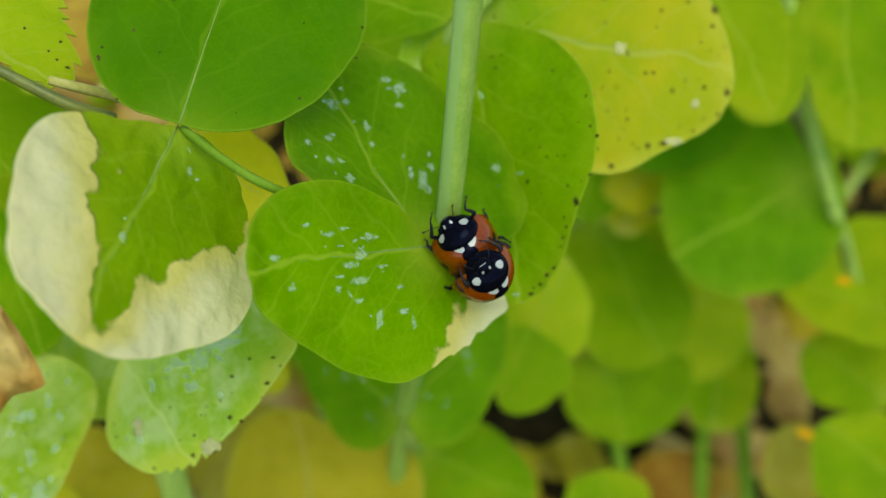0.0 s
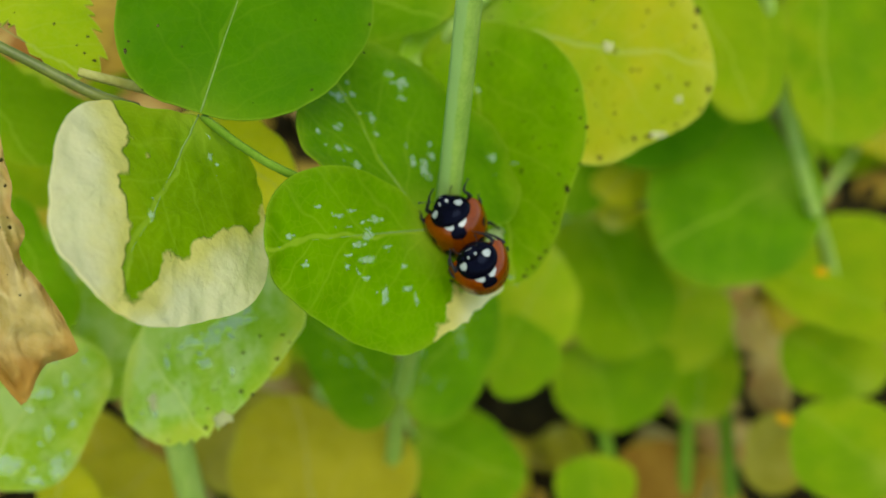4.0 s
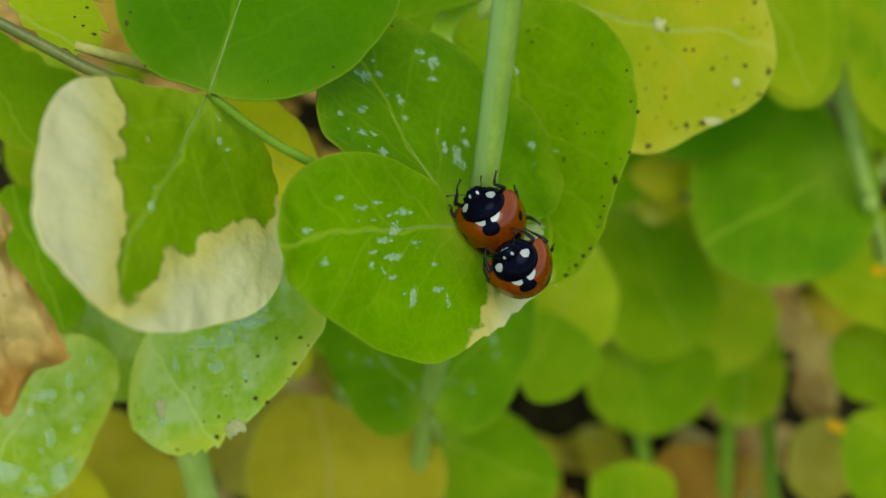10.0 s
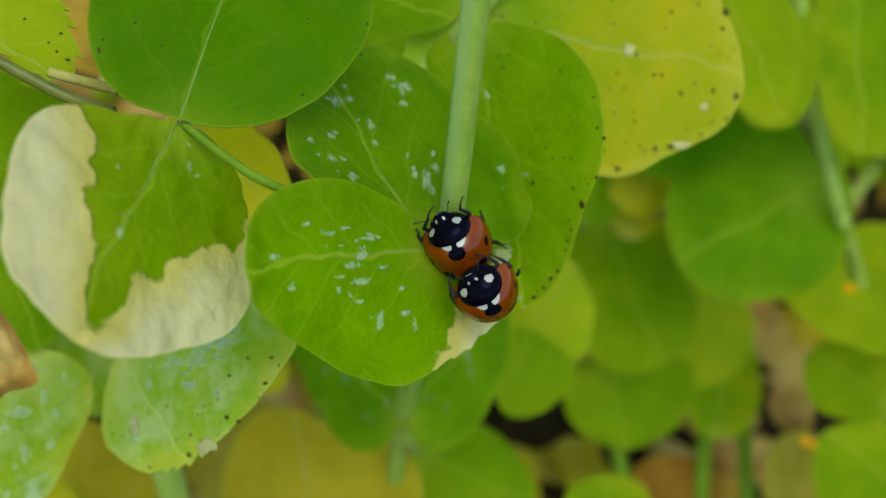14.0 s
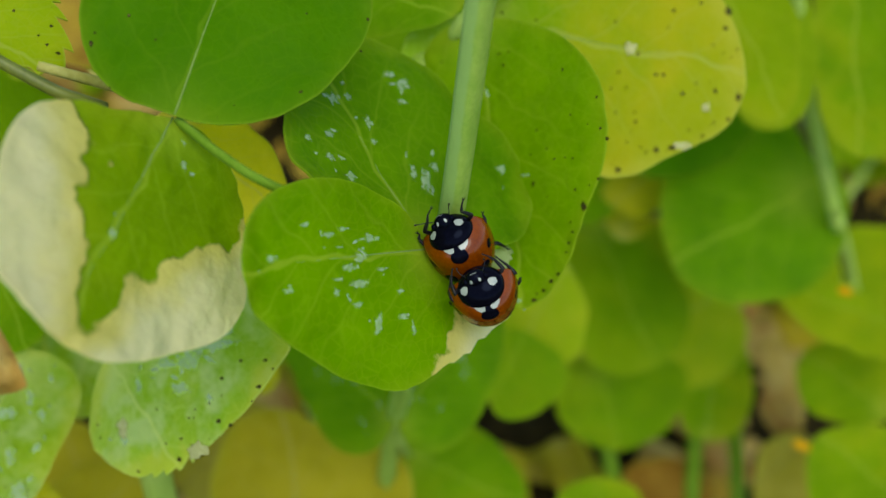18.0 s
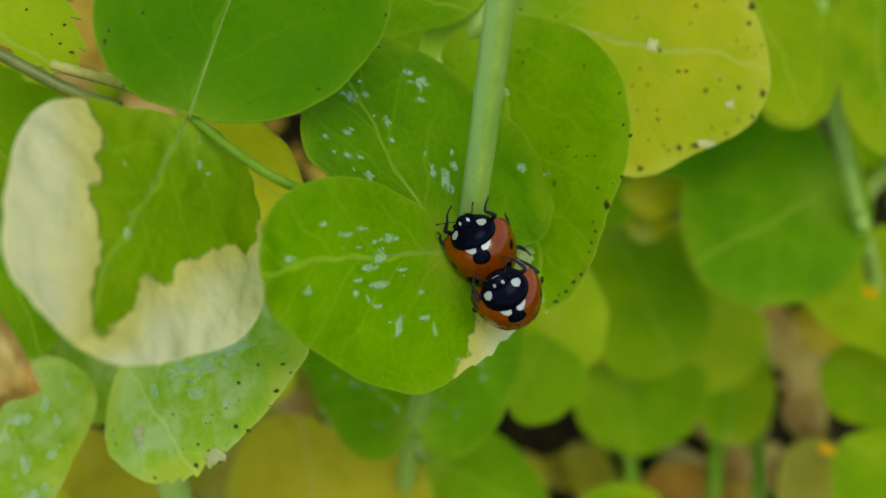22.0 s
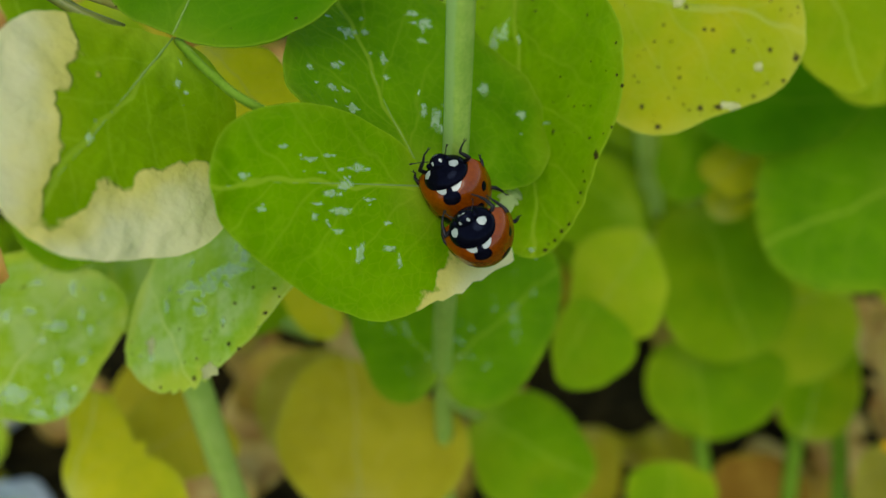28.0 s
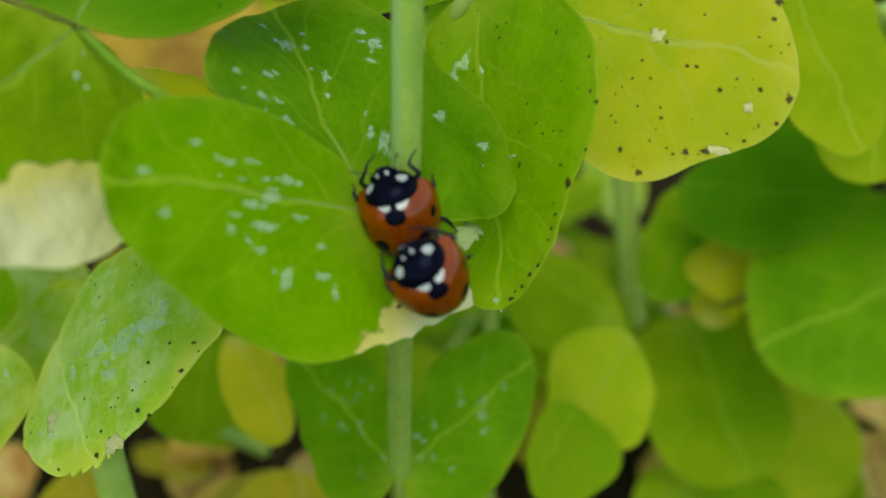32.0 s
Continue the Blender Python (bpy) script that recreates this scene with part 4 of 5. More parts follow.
for n, (k, kind, rows) in enumerate(MARKS):
    for i, row in enumerate(rows):
        if kind == "scab":
            part("brown_spot", FORMS[k].blot("brown_spot", (row[0], row[1], row[2] * 1.4, row[3] * 1.4, row[4]), SPOT, 100 * n + i, 0.03), LEAF[k])
        if kind == "scar_mark":
            stray = random.Random(100 * n + i)
            spot = (row[0] + stray.uniform(-1.5, 1.5), row[1] + stray.uniform(-1.2, 1.2), row[2] * stray.uniform(0.3, 0.6), row[3] * stray.uniform(0.25, 0.6), row[4] + stray.uniform(-50, 50))
            part(kind, FORMS[k].blot(kind, spot, FLECK, 7000 + 300 * n + 3 * i), LEAF[k])
        part(kind, FORMS[k].blot(kind, row, STEMS[kind], 100 * n + i, 0.08 if kind == "scab" else 0.05), LEAF[k])


# pinhead specks over the tired leaves
for k, count in (("yellow", 70), ("right", 22), ("lowleft", 22), ("dark", 16), ("farleft", 20), ("topleft", 14), ("brown", 26)):
    dust = random.Random(len(k) * 31 + count)
    for i in range(count):
        th, f = dust.uniform(-math.pi, math.pi), dust.random() ** 0.35
        q = FORMS[k].rim(th) * f * 0.96
        size = dust.uniform(0.07, 0.17)
        part("brown_spot", FORMS[k].blot("brown_spot", (FORMS[k].centre[0] + q * math.cos(th), FORMS[k].centre[1] + q * math.sin(th), size, size * 0.8, dust.uniform(0, 180)), SPOT, 9000 + i, 0.03), LEAF[k])


def stalk(plant, name, pts, r0, r1, mat=STEM, square=0.06, label=""):
    line = spline([tuple(c * MM for c in p) for p in pts])
    n = len(line)
    part(name, tube(name, line, [MM * (r0 + (r1 - r0) * i / (n - 1)) for i in range(n)], mat, 14, square), plant, label)


def base_of(k):
    return FORMS[k].at


def lift(p, dx=0, dy=0, dz=0):
    return (p[0] + dx, p[1] + dy, p[2] + dz)


host = PLANT["ladybird_host"]
stalk(host, "stem", [(0, 2.6, 230), (0, 2.6, 160), (0, 2.4, 121), (-0.6, 4, 108), (-2.3, 12.4, 80), (-2.5, 19, 45), (-1, 22, -3)], 0.76, 0.95, LIT_FLANK, 0.14, label="pale green ridged upright stem, light painted on its left flank")
stalk(host, "petiole", [(-0.8, 2.6, 117.5), (-6, 0.0, 120.0), (-11.4, -4.0, 126.3), (-14.5, -2.8, 127.3), lift(base_of("left"), 0.2, 0, -0.2)], 0.29, 0.27, PETIOLE)
stalk(host, "tendril", [(-22.8, 2.4, 125.8), (-25.5, 1.7, 127.5), (-29.7, 2.7, 129.1), (-33.2, 3.2, 130.8), (-33.9, 3.2, 131.4), (-34.2, 4.0, 131.9), (-35.0, 4.4, 132.1), (-36.8, 4.3, 131.8)], 0.42, 0.22, TENDRIL)
stalk(host, "petiole", [(-26.2, 1.7, 129.3), (-25.0, 1.8, 128.9), (-22.9, 3.4, 127.0), (-20.5, 4.4, 125.6)], 0.3, 0.42, STRAW, label="dry straw-coloured leaf stalk")
stalk(host, "petiole", [(-2.3, 13, 78), (-1, 15, 70), base_of("under_node")], 0.5, 0.4)
J = base_of("yellow")
stalk(PLANT["yellow"], "stem", [lift(J, 26, 22, 22), lift(J, 12, 10, 9), J, lift(J, 0, 8, -14), lift(J, 3, 14, -60), lift(J, 3, 15, -126)], 0.6, 0.9)


W = base_of("lowleft")
stalk(PLANT["left"], "stem", [lift(W, 0.3, 2.2, -1.5), lift(W, 0.5, 2.0, -6), lift(W, 1.2, 2, -30), lift(W, 2, 4, -70), lift(W, 2, 5, -103)], 1.25, 1.6, square=0.09, label="pale bluish green ridged stem")
stalk(PLANT["left"], "stem", [(-43.8, 19.2, 102.9), (-43.8, 21.1, 111.5), (-43.6, 21.8, 119.4), (-42.4, 21.9, 126.4)], 0.9, 0.7)
stalk(PLANT["mid"], "stem", [(14.1, 64.8, 87.3), (15.2, 65.8, 79.5), (17.2, 65.8, 69.2), (20.3, 65.0, 55.7)], 1.4, 1.5)
stalk(PLANT["mid"], "stem", [(32.3, 47.2, 30.6), (33.7, 44.1, 26.3), (35.3, 41.8, 21.5), (38.6, 36.4, 10.8)], 1.1, 1.2, PETIOLE)
stalk(PLANT["mid"], "petiole", [(26.1, 65.9, 60.3), (29.4, 60.3, 65.7), (32.1, 52.8, 73.7)], 0.7, 0.6, TENDRIL)
stalk(PLANT["back"], "petiole", [(37.1, 52.8, 111.6), (41.4, 53.1, 102.7), (46.6, 50.7, 91.3), (52.1, 47.5, 80.8)], 0.95, 0.8)
stalk(PLANT["back"], "petiole", [(37.6, 53.0, 104.0), (41.8, 53.1, 95.2), (48.3, 50.9, 87.5)], 0.5, 0.8, TENDRIL)
stalk(PLANT["back"], "stem", [(52.1, 47.5, 80.8), (62.0, 53.8, 63.5), (72.0, 57.3, 43.0), (80.0, 56.6, 25.9)], 0.9, 1.2)
stalk(PLANT["far"], "stem", [(47.4, 48.4, 31.1), (48.3, 46.1, 24.6), (49.1, 40.3, 16.3)], 1.2, 1.3, PETIOLE)
stalk(PLANT["far"], "stem", [(53.5, 49.2, 31.4), (55.4, 46.3, 25.0), (57.1, 40.4, 16.8)], 1.2, 1.3, PETIOLE)
stalk(PLANT["low"], "stem", [(-13.8, 35.1, 49.8), (-10.5, 34.4, 36.9), (-6.4, 27.3, 23.1)], 0.9, 1.1)
stalk(PLANT["left"], "petiole", [(-29.0, 23.3, 111.4), (-32.8, 23.8, 112.2), (-36.1, 25.0, 112.0)], 0.35, 0.3, HUSK)
stalk(PLANT["left"], "petiole", [(-24.3, 34.3, 52.9), (-28.6, 31.5, 59.0), (-31.7, 30.6, 65.2)], 0.8, 0.6)

# ---- fallen leaves and the rest of the bed ----
def simple_form(radius, seed, **more):
    rnd = random.Random(seed)
    wave = [rnd.uniform(-0.05, 0.05) for _ in range(8)]
    wave[2] = 0.16
    return LeafForm((0, 0, 0), (0, 0, 0), (radius * 1.1, 0), radius, wave, seed=seed, **more)


rnd = random.Random(11)
LITTER = [simple_form(rnd.uniform(6, 9), 60 + i, ruffle=1.4, cup=rnd.uniform(-0.12, 0.22), fold=rnd.uniform(-0.2, 0.3)).blade("fallen_leaf", (BROWN, GOLD, HUSK, BROWN, HUSK)[i % 5], 6, 28) for i in range(10)]
for i in range(240):
    x, y = rnd.uniform(-0.10, 0.15), rnd.uniform(-0.02, 0.17)
    z = soil_height(x, y) + 0.001 + 0.014 * rnd.random() ** 2
    ob = new("fallen_leaf", LITTER[i % 10])
    ob.matrix_basis = pose(x, y, z, rnd.uniform(-22, 22), rnd.uniform(-22, 22), rnd.uniform(0, 360))
    tagged(ob, "dry fallen pea leaf lying on the soil", "leaf", "fallen leaves")


def small_plant(seed, tall, mats):
    rnd = random.Random(seed)
    plant = thing("pea_plant", "small leafy pea plant growing in the bed", "plant", "pea plants in the bed")
    line = spline([(rnd.uniform(-6, 6) * MM * k, rnd.uniform(-6, 6) * MM * k, (tall * k / 3 - (4 if k == 0 else 0)) * MM) for k in range(4)], 5)
    part("stem", tube("stem", line, [0.0011 - 0.0004 * i / len(line) for i in range(len(line))], STEM, 8), plant)
    for i in range(9):
        p = line[4 + int(i * (len(line) - 5) / 8)]
        form = simple_form(rnd.uniform(6.5, 10), seed * 20 + i, ruffle=0.5, cup=rnd.uniform(-0.08, 0.08), fold=rnd.uniform(0, 0.15))
        m = pose(*p, 0, 0, 137.5 * i + rnd.uniform(-20, 20)) @ pose(0, 0, 0, rnd.uniform(-20, 20), rnd.uniform(-30, 25), 0)
        ob = part("leaflet", form.blade("leaflet", mats[i % len(mats)], 6, 30), plant, "", m)
    return plant


FIRST = [small_plant(201, 42, (GREEN, LIME, GREEN)), small_plant(202, 55, (LIME, GREEN, YELLOW)), small_plant(203, 62, (GREEN, DARK, LIME)), small_plant(204, 48, (LIME, PALE, GREEN))]
SPOTS = []
for i in range(400):
    x, y = rnd.uniform(-0.32, 0.36), rnd.uniform(-0.30, 0.42)
    near_camera = abs(x) < 0.10 and -0.17 < y < 0.0
    middle = -0.07 < x < 0.075 and -0.02 < y < 0.075
    if not near_camera and not middle and all(math.hypot(x - a, y - b) > 0.036 for a, b in SPOTS):
        SPOTS.append((x, y))
SPOTS = SPOTS[:90]
for i in range(900):
    x, y = rnd.uniform(-0.95, 0.95), rnd.uniform(-0.95, 1.05)
    if max(abs(x), abs(y - 0.06)) > 0.36 and len(SPOTS) < 330 and all(math.hypot(x - a, y - b) > 0.055 for a, b in SPOTS):
        SPOTS.append((x, y))
for i, (x, y) in enumerate(SPOTS):
    m = pose(x, y, soil_height(x, y), 0, 0, rnd.uniform(0, 360))
    if i < 4:
        FIRST[i].matrix_basis = m
    else:
        copy_thing(FIRST[i % 4], m)


# the rest of the bed: low leafy growth, too dense to count
def low_growth():
    rnd = random.Random(77)
    verts, faces = [], []
    for _ in range(2600):
        ang, far = rnd.uniform(0, 2 * math.pi), 0.45 + 4.2 * rnd.random() ** 1.3
        cx, cy, tall = far * math.cos(ang), 0.05 + far * math.sin(ang), rnd.uniform(0.03, 0.075)
        for i in range(9):
            turn, size = rnd.uniform(0, 2 * math.pi), rnd.uniform(0.009, 0.016) * (1 + 0.25 * far)
            h = soil_height(cx, cy) + tall * (0.15 + 0.85 * i / 8)
            c, s_, dip = math.cos(turn), math.sin(turn), rnd.uniform(-0.5, 0.3)
            n = len(verts)
            for u, v, w in ((0.1, 0, 0), (0.5, 0.55, 0.12), (1.3, 0.6, 0.1), (1.9, 0, -0.05), (1.3, -0.6, 0.1), (0.5, -0.55, 0.12)):
                verts.append((cx + size * (u * c - v * s_), cy + size * (u * s_ + v * c), max(h + size * (w + dip * u), 0.002)))
            faces += [(n, n + 1, n + 2, n + 3), (n, n + 3, n + 4, n + 5)]
    ob = new("low_plants", mesh_of("low_plants", verts, faces, BED))
    return tagged(ob, "dense low green leafy plants covering the garden bed", "plants", kind="stuff")


low_growth()


# a pale stone in the bed
def make_stone(name, at, size, seed, mat, label):
    bm = bmesh.new()
    bmesh.ops.create_icosphere(bm, subdivisions=4, radius=1.0)
    for v in bm.verts:
        k = 1 + 0.25 * noise.noise((v.co.x * 1.3, v.co.y * 1.3, v.co.z * 1.3 + seed)) + 0.05 * noise.noise((v.co.x * 6, v.co.y * 6, v.co.z * 6 + seed))
        v.co = Vector((v.co.x * size[0] * k, v.co.y * size[1] * k, v.co.z * size[2] * k)) * MM
    me = bpy.data.meshes.new(name)
    bm.to_mesh(me)
    bm.free()
    me.materials.append(mat)
    me.polygons.foreach_set("use_smooth", [True] * len(me.polygons))
    ob = new(name, me)
    ob.matrix_basis = pose(*(c * MM for c in at), 0, 0, 30 * seed)
    return tagged(ob, label, "stone", "stones in the bed")


make_stone("stone", (-94, 44, 3), (9, 7, 6), 1, STONE, "pale whitish rounded stone on the soil")
make_stone("stone", (-78, 22, 3), (7, 9, 5), 2, STONE, "pale whitish rounded stone on the soil")


# ---- ladybirds ----
def shell_fill(x, y):
    return 1 - (abs(x / 2.36) ** 4.2 if x > 0 else (x / 3.0) ** 2) - (y / 2.34) ** 2


def shell_z(x, y):
    return 0.15 + 2.7 * max(shell_fill(x, y), 0.0) ** 0.5


def shell_rim(th):
    """How far out the shell reaches in a direction."""
    lo, hi = 1.0, 4.2
    for _ in range(30):
        r = (lo + hi) / 2
        lo, hi = (r, hi) if shell_fill(r * math.cos(th), r * math.sin(th)) > 0 else (lo, r)
    return lo


# collar shield and head: centre and half sizes of two rounded forms at the steep front end
COLLAR = ((1.86, 0, 0.8), (1.0, 1.56, 1.42))
FACE = ((2.55, 0, 0.40), (0.78, 0.74, 0.62))


def front_x(form, y, z):
    (cx, cy, cz), (a, b, c) = form
    return cx + a * max(0.0, 1 - ((y - cy) / b) ** 2 - ((z - cz) / c) ** 2) ** 0.5


def rounded(name, mat, form, rings=16, spokes=36):
    """A smooth rounded body with a slight flare at its rim."""
    (cx, cy, cz), (a, b, c) = form
    verts, faces = [((cx + a) * MM, cy * MM, cz * MM)], []
    for i in range(1, rings + 1):
        ph = math.pi * 0.98 * i / rings
        for k in range(spokes):
            th = 2 * math.pi * k / spokes
            flare = 1 + 0.03 * math.sin(ph) ** 8
            verts.append(((cx + a * math.cos(ph)) * MM, (cy + b * flare * math.sin(ph) * math.cos(th)) * MM, (cz + c * math.sin(ph) * math.sin(th)) * MM))
    for k in range(spokes):
        k2 = (k + 1) % spokes
        faces.append((0, 1 + k, 1 + k2))
        for i in range(rings - 1):
            p, q = 1 + i * spokes, 1 + (i + 1) * spokes
            faces.append((p + k, q + k, q + k2, p + k2))
    faces.append(tuple(1 + (rings - 1) * spokes + k for k in range(spokes - 1, -1, -1)))
    return mesh_of(name, verts, faces, mat)


def front_mark(name, mat, form, cy, cz, outline, lift=0.02):
    """A coloured mark on the front of a rounded form; outline is a ring of y, z offsets."""
    ring = []
    n = len(outline)
    for i in range(n):
        (y0, z0), (y1, z1) = outline[i], outline[(i + 1) % n]
        for f in (0.12, 0.5, 0.88):
            ring.append((y0 + (y1 - y0) * f, z0 + (z1 - z0) * f))
    verts, faces = [((front_x(form, cy, cz) + lift) * MM, cy * MM, cz * MM)], []
    for f in (0.55, 1.0):
        for dy, dz in ring:
            y, z = cy + dy * f, cz + dz * f
            verts.append(((front_x(form, y, z) + lift) * MM, y * MM, z * MM))
    m = len(ring)
    for k in range(m):
        k2 = (k + 1) % m
        faces.append((0, 1 + k, 1 + k2))
        faces.append((1 + k, 1 + m + k, 1 + m + k2, 1 + k2))
    return mesh_of(name, verts, faces, mat)


def dome(name, mat, cx, a, b, top, th0=0.0, th1=2 * math.pi, rings=12, spokes=40, gap=0.0, rim=None):
    """A domed shell over an oval, from angle th0 to th1, closed below."""
    verts, faces = [], []
    for i in range(rings + 1):
        s = math.sin(i / rings * math.pi / 2)
        for k in range(spokes + 1):
            th = th0 + (th1 - th0) * k / spokes
            ra, rb = (rim(th), rim(th)) if rim else (a, b)
            x, y = cx + ra * s * math.cos(th), rb * s * math.sin(th)
            y = math.copysign(max(abs(y), gap), math.sin((th0 + th1) / 2)) if gap else y
            verts.append((x * MM, y * MM, top(x, y) * MM))
    w = spokes + 1
    for i in range(rings):
        for k in range(spokes):
            faces.append((i * w + k, (i + 1) * w + k, (i + 1) * w + k + 1, i * w + k + 1))
    base = len(verts)
    for k in range(w):
        x, y, z = verts[rings * w + k]
        verts.append((x * 0.93, y * 0.93, z - 0.12 * MM))
    for k in range(spokes):
        faces.append((rings * w + k, base + k, base + k + 1, rings * w + k + 1))
    return mesh_of(name, verts, faces, mat)


def decal(name, mat, cx, cy, rx, ry, top, lift=0.025, turn=0.0, corners=0, seed=1):
    """A coloured mark that follows the shell under it; corners 3 or 4 give it a blunt angular outline."""
    rnd = random.Random(seed)
    n = 24
    c, s = math.cos(radians(turn)), math.sin(radians(turn))
    verts, faces = [(cx * MM, cy * MM, (top(cx, cy) + lift) * MM)], []
    for f in (0.5, 0.85, 1.0):
        for k in range(n):
            th = 2 * math.pi * k / n
            r = f * (1 + 0.04 * math.sin(3 * th + seed))
            if corners:
                r *= 0.78 / max(math.cos((th % (2 * math.pi / corners)) - math.pi / corners), 0.5)
            p, q = rx * r * math.cos(th), ry * r * math.sin(th)
            x, y = cx + p * c - q * s, cy + p * s + q * c
            verts.append((x * MM, y * MM, (top(x, y) + (lift if f < 1 else lift * 0.2)) * MM))
    for k in range(n):
        k2 = (k + 1) % n
        faces.append((0, 1 + k, 1 + k2))
        for g in range(2):
            a, b = 1 + g * n, 1 + (g + 1) * n
            faces.append((a + k, b + k, b + k2, a + k2))
    return mesh_of(name, verts, faces, mat)


def ball(name, mat, r, flat=1.0):
    bm = bmesh.new()
    bmesh.ops.create_uvsphere(bm, u_segments=14, v_segments=9, radius=r * MM)
    for v in bm.verts:
        v.co.z *= flat
    me = bpy.data.meshes.new(name)
    bm.to_mesh(me)
    bm.free()
    me.materials.append(mat)
    me.polygons.foreach_set("use_smooth", [True] * len(me.polygons))
    return me


def limb(name, pts, radii, mat):
    first = Vector(pts[0])
    line = [(Vector(p) - first) * MM for p in pts]
    fine, rr = [], []
    for i in range(len(line) - 1):
        for k in range(4):
            fine.append(line[i].lerp(line[i + 1], k / 4))
            rr.append(MM * (radii[i] + (radii[i + 1] - radii[i]) * k / 4) * (1.0 + 0.12 * math.sin(math.pi * k / 4)))
    fine.append(line[-1])
    rr.append(MM * radii[-1])
    return tube(name, fine, rr, mat, 8), Matrix.Translation(first * MM)


def shell_patch(name, mat, outline, lift=0.045):
    """A coloured patch on the shell inside a ring of x, y corners."""
    cx, cy = sum(p[0] for p in outline) / len(outline), sum(p[1] for p in outline) / len(outline)
    ring = []
    for i, (x0, y0) in enumerate(outline):
        x1, y1 = outline[(i + 1) % len(outline)]
        ring += [(x0 + (x1 - x0) * f, y0 + (y1 - y0) * f) for f in (0.12, 0.37, 0.63, 0.88)]
    verts, faces = [(cx * MM, cy * MM, (shell_z(cx, cy) + lift) * MM)], []
    for f in (0.35, 0.7, 1.0):
        for x, y in ring:
            p, q = cx + (x - cx) * f, cy + (y - cy) * f
            verts.append((p * MM, q * MM, (shell_z(p, q) + lift) * MM))
    m = len(ring)
    for k in range(m):
        k2 = (k + 1) % m
        faces.append((0, 1 + k, 1 + k2))
        for g in range(2):
            a, b = 1 + g * m, 1 + (g + 1) * m
            faces.append((a + k, b + k, b + k2, a + k2))
    return mesh_of(name, verts, faces, mat)


def make_ladybird(label, legs, antennae, look_aside):
    neck_turn = Matrix.Translation((1.3 * MM, 0, 0)) @ Matrix.Rotation(radians(look_aside), 4, "Z") @ Matrix.Translation((-1.3 * MM, 0, 0))
    bug = thing("ladybird", label, "beetle", "ladybirds on the pea leaf")
    part("abdomen", dome("abdomen", LEG, 0.0, 2.6, 2.15, lambda x, y: 0.12 + 0.5 * max(0, 1 - (x / 2.9) ** 2 - (y / 2.4) ** 2) ** 0.5), bug)
    for side in (1, -1):
        el = part("elytron", dome("elytron", SHELL, 0.0, 2.9, 2.4, shell_z, 0 if side > 0 else -math.pi, math.pi if side > 0 else 0, 30, 60, 0.012, shell_rim), bug, "glossy orange-red wing case")
        for n, (x, y, a, b) in enumerate(((0.5, 2.0, 0.34, 0.15), (-0.6, 1.2, 0.52, 0.40), (-1.8, 0.95, 0.38, 0.34))):
            part("spot", decal("spot", BLACK, x, y * side, a, b, shell_z, seed=n + 3), el, "black spot")
        collar_side = [(x, y * side) for x, y in ((2.04, 0.16), (1.78, 0.22), (1.72, 0.50), (1.82, 0.78), (2.02, 0.98), (2.1, 0.6))]
        part("white_patch", shell_patch("white_patch", WHITE, collar_side[::side]), el, "white mark by the collar")
    part("spot", decal("spot", BLACK, 1.42, 0, 0.50, 0.6, shell_z, 0.035, seed=2), bug, "black spot across the seam")
    neck = part("pronotum", rounded("pronotum", BLACK, COLLAR, 24, 48), bug, "shiny black collar shield", neck_turn)
    for side in (1, -1):
        patch = [(side * y, z) for y, z in ((-0.25, -0.14), (-0.06, -0.28), (0.30, -0.25), (0.32, 0.06), (0.07, 0.30), (-0.18, 0.18))]
        part("white_patch", front_mark("white_patch", WHITE, COLLAR, 0.93 * side, 0.98, patch[::side]), neck, "white corner patch")
    head = part("head", rounded("head", BLACK, FACE, 16, 32), bug, "", neck_turn)
    dot = [(0.09 * math.cos(k * 0.785), 0.10 * math.sin(k * 0.785)) for k in range(8)]
    for side in (1, -1):
        part("face_dot", front_mark("face_dot", WHITE, FACE, 0.29 * side, 0.74, dot, 0.015), head, "white dot")
        part("eye", ball("eye", BLACK, 0.2), head, "", Matrix.Translation((2.88 * MM, 0.68 * side * MM, 0.52 * MM)))
    for pts in antennae:
        me, m = limb("antenna", pts, [0.035, 0.025, 0.03, 0.06], LEG)
        part("antenna", me, head, "", m)
    part("muzzle", front_mark("muzzle", WHITE, FACE, 0, 0.30, [(-0.26, -0.018), (0.26, -0.018), (0.24, 0.018), (-0.24, 0.018)], 0.02), head, "thin pale line above the mouth")
    for name, pts in legs:
        foot, ankle = Vector(pts[-1]), Vector(pts[-2])
        me, m = limb(name, pts, [0.13, 0.14, 0.10, 0.06, 0.04], LEG)
        leg = part(name, me, bug, "", m)
        way = (foot - ankle).normalized()
        out = way.cross(Vector((0, 0, 1))).normalized()
        for turn in (1, -1):
            tip = foot - Vector(pts[0])
            claw, _ = limb("claw", [tip, tip + way * 0.12 + out * (0.08 * turn), tip + way * 0.22 + out * (0.06 * turn)], [0.035, 0.028, 0.012], LEG)
            part("claw", claw, leg, "", Matrix.Translation(tip * MM))
    return bug


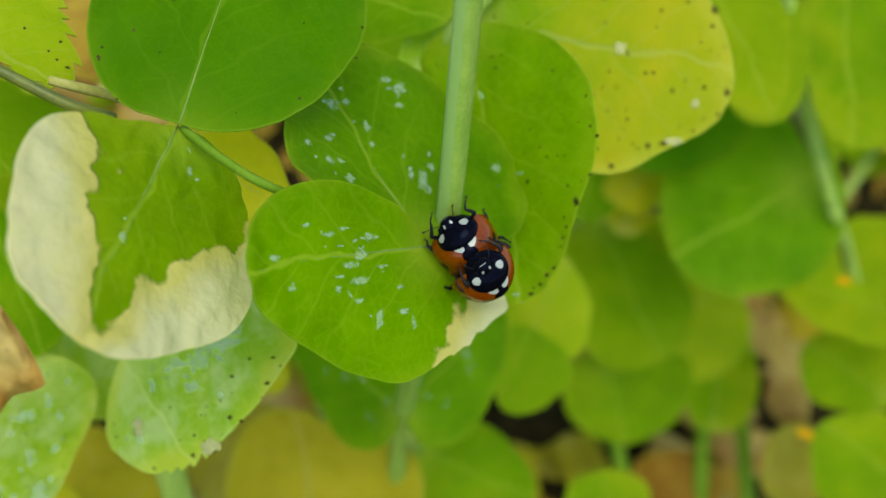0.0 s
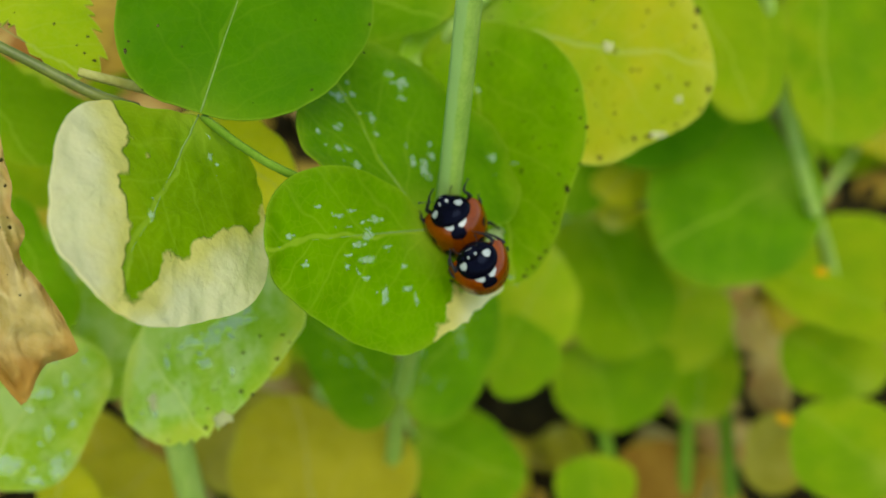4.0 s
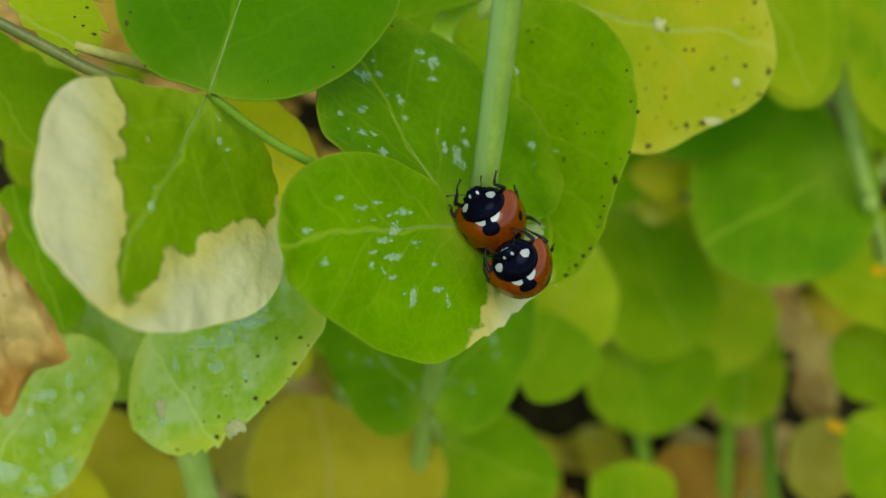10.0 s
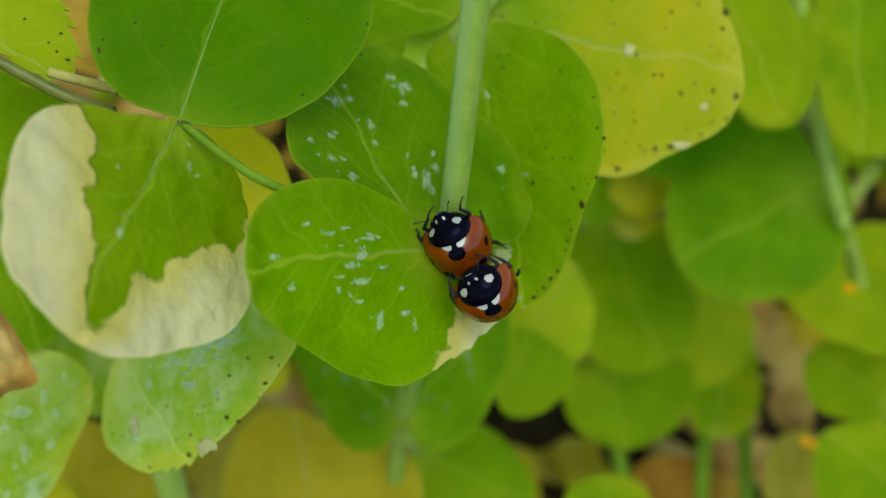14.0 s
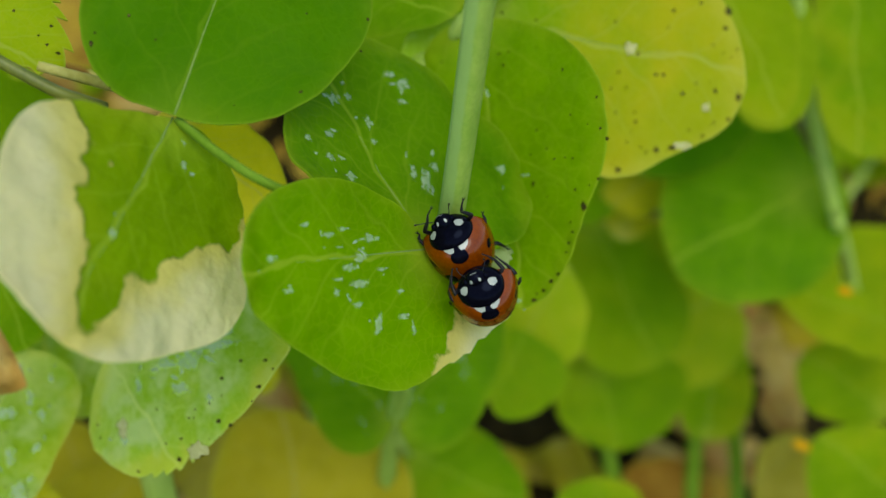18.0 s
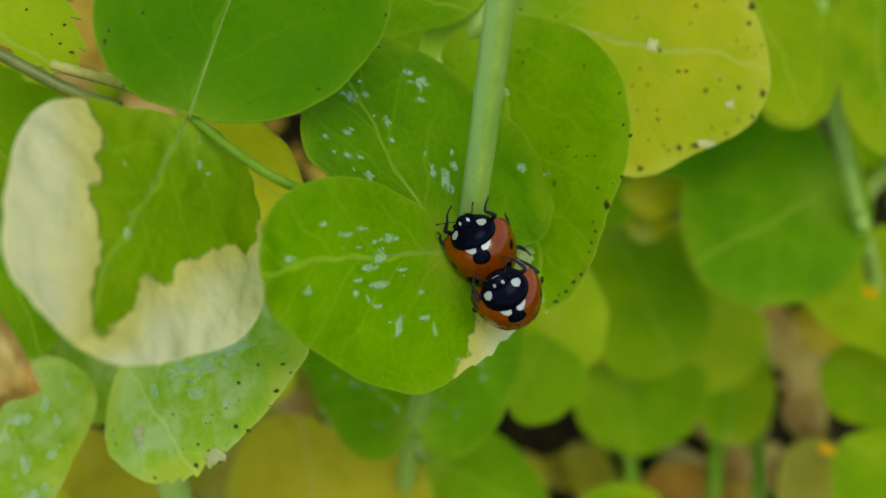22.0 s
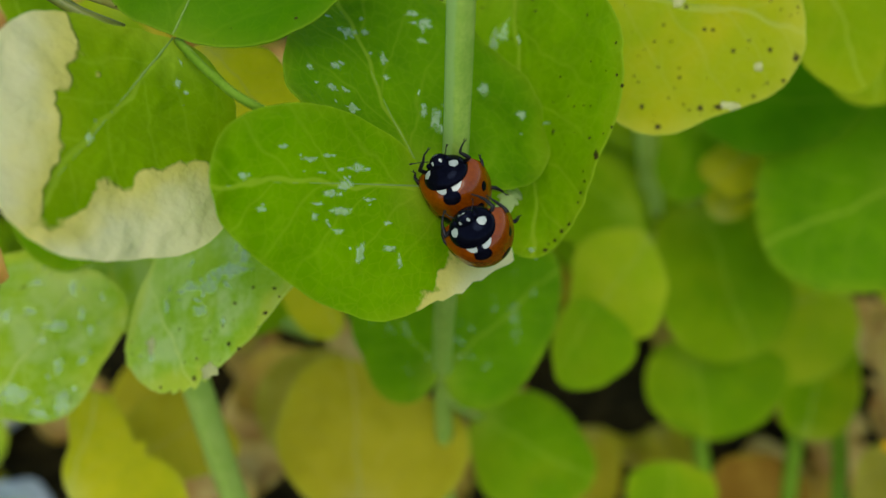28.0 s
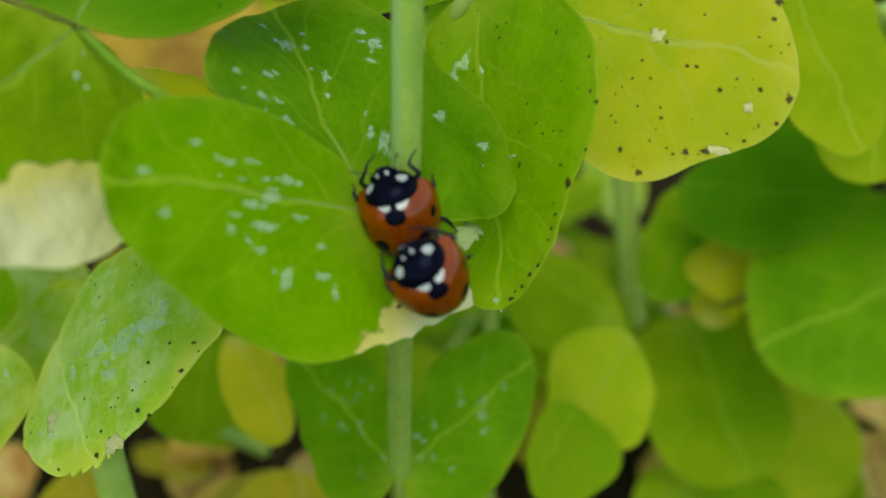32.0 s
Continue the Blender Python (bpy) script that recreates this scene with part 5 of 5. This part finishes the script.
UP_LEGS = (("front_leg", ((2.0, 1.35, 0.3), (2.6, 1.7, 0.45), (3.2, 1.3, 0.35), (3.6, 1.1, 0.15), (3.9, 0.75, 0.05))),
           ("front_leg", ((2.0, -1.35, 0.3), (2.5, -1.7, 0.5), (3.15, -1.25, 0.5), (3.45, -1.45, 0.3), (3.7, -1.7, 0.15))),
           ("middle_leg", ((0.9, 1.6, 0.2), (1.4, 2.2, 0.3), (1.8, 2.3, 0.1), (2.05, 2.15, 0.0), (2.2, 2.2, 0.0))),
           ("middle_leg", ((0.9, -1.6, 0.2), (1.1, -2.2, 0.3), (1.4, -2.3, 0.1), (1.6, -2.25, 0.0), (1.75, -2.3, 0.0))),
           ("hind_leg", ((-0.8, 1.5, 0.2), (-1.2, 2.5, 0.3), (-1.7, 2.75, 0.15), (-2.1, 2.75, 0.02), (-2.4, 2.9, 0.0))),
           ("hind_leg", ((-0.8, -1.5, 0.2), (-1.2, -2.4, 0.3), (-1.7, -2.6, 0.15), (-2.1, -2.7, 0.02), (-2.4, -2.8, 0.0))))
LOW_LEGS = (("front_leg", ((1.9, 1.35, 0.4), (2.2, 1.8, 0.85), (2.35, 1.78, 0.1), (2.45, 1.6, -0.35), (2.5, 1.45, -0.6))),
            ("front_leg", ((1.9, -1.3, 0.4), (2.2, -1.7, 0.15), (2.3, -1.35, -0.5), (2.35, -1.0, -0.85), (2.4, -0.8, -1.0))),
            ("middle_leg", ((1.0, 1.6, 0.2), (1.4, 2.1, 0.95), (1.5, 2.1, 0.3), (1.6, 1.95, -0.1), (1.7, 1.85, -0.3))),
            ("middle_leg", ((1.0, -1.7, 0.2), (1.35, -2.35, 0.45), (1.5, -2.0, -0.2), (1.6, -1.7, -0.6), (1.7, -1.55, -0.8))),
            ("hind_leg", ((-0.8, 1.5, 0.2), (-1.2, 2.3, 0.3), (-1.7, 2.5, 0.0), (-2.1, 2.5, -0.3), (-2.4, 2.6, -0.4))),
            ("hind_leg", ((-0.8, -1.5, 0.2), (-1.2, -2.3, 0.3), (-1.7, -2.5, 0.0), (-2.1, -2.5, -0.3), (-2.4, -2.6, -0.4))))
lady_low = make_ladybird("orange-red ladybird with black spots climbing on another", LOW_LEGS,
                         [[(2.95, 0.6 * k, 0.2), (3.1, 0.85 * k, -0.1), (3.15, 0.95 * k, -0.35), (3.1, 0.9 * k, -0.5)] for k in (1, -1)], 7)
lady_up = make_ladybird("orange-red ladybird with black spots below another ladybird", UP_LEGS,
                        [[(3.0, 0.6, 0.25), (3.3, 1.0, 0.3), (3.5, 1.45, 0.3), (3.6, 1.75, 0.28)], [(3.0, -0.6, 0.25), (3.3, -0.8, 0.3), (3.6, -0.95, 0.3), (3.8, -1.15, 0.3)]], 10)

# seconds, place in millimetres, turn in degrees
UP_ROWS = [
    (0, 1.20, 0.16, 118.24, -78.5, -63.3, -169.2),
    (2, 0.63, 0.34, 118.50, -87.3, -68.9, -169.1),
    (5.5, 0.61, 0.32, 118.55, -90.4, -69.6, -166.4),
    (7, 0.67, 0.24, 118.57, -88.5, -67.9, -168.4),
    (12, 0.45, 0.15, 118.60, -86.2, -65.8, -173.9),
    (17, 0.56, 0.09, 118.59, -88.4, -65.9, -170.0),
    (20, 0.58, 0.07, 118.68, -84.1, -63.8, -173.8),
    (22, 0.60, -0.09, 118.56, -80.5, -67.4, -177.8),
    (25, 0.56, -0.08, 118.59, -94.6, -66.2, -164.4),
    (28, 0.50, -0.18, 118.58, -93.3, -68.8, -161.7),
    (30, 0.44, -0.27, 118.53, -101.9, -70.3, -152.8),
    (32, 0.25, -0.29, 118.61, -97.4, -76.2, -159.0),
]
LOW_ROWS = [
    (0, 2.01, -1.94, 118.27, -144.4, -52.4, -84.0),
    (2, 2.23, -2.77, 117.78, -117.0, -54.2, -117.2),
    (5.5, 2.15, -2.78, 117.81, -132.2, -63.0, -115.7),
    (7, 2.19, -2.77, 117.91, -131.8, -61.5, -116.4),
    (12, 2.28, -3.05, 117.80, -121.0, -56.7, -125.2),
    (17, 2.19, -2.94, 117.95, -126.8, -59.3, -123.2),
    (20, 2.25, -3.20, 117.82, -151.1, -66.1, -110.2),
    (22, 2.25, -3.20, 117.89, -127.0, -61.3, -121.3),
    (25, 2.20, -3.35, 117.82, -129.7, -58.3, -119.0),
    (28, 2.48, -3.33, 118.16, -130.1, -59.0, -115.1),
    (30, 2.44, -3.72, 117.83, -135.2, -60.4, -108.5),
    (32, 2.43, -4.01, 117.46, -110.4, -59.2, -121.9),
]


def motions():
    for bug, rows in ((lady_up, UP_ROWS), (lady_low, LOW_ROWS)):
        walk(bug, [(t, pose(x * MM, y * MM, z * MM, rx, ry, rz)) for t, x, y, z, rx, ry, rz in rows])
    rnd = random.Random(5)
    for bug in (lady_up, lady_low):
        for limb_ob in bug.children_recursive:
            if limb_ob.name.startswith(("antenna", "front_leg")):
                rest = limb_ob.matrix_basis.copy()
                steps = [0, 1.5, 3, 5, 6.5, 8, 10, 12, 14, 17, 19, 21, 23, 25, 28, 30, 32]
                walk(limb_ob, [(t, rest @ pose(0, 0, 0, rnd.uniform(-5, 5), rnd.uniform(-5, 5), rnd.uniform(-7, 7))) for t in steps])


motions()
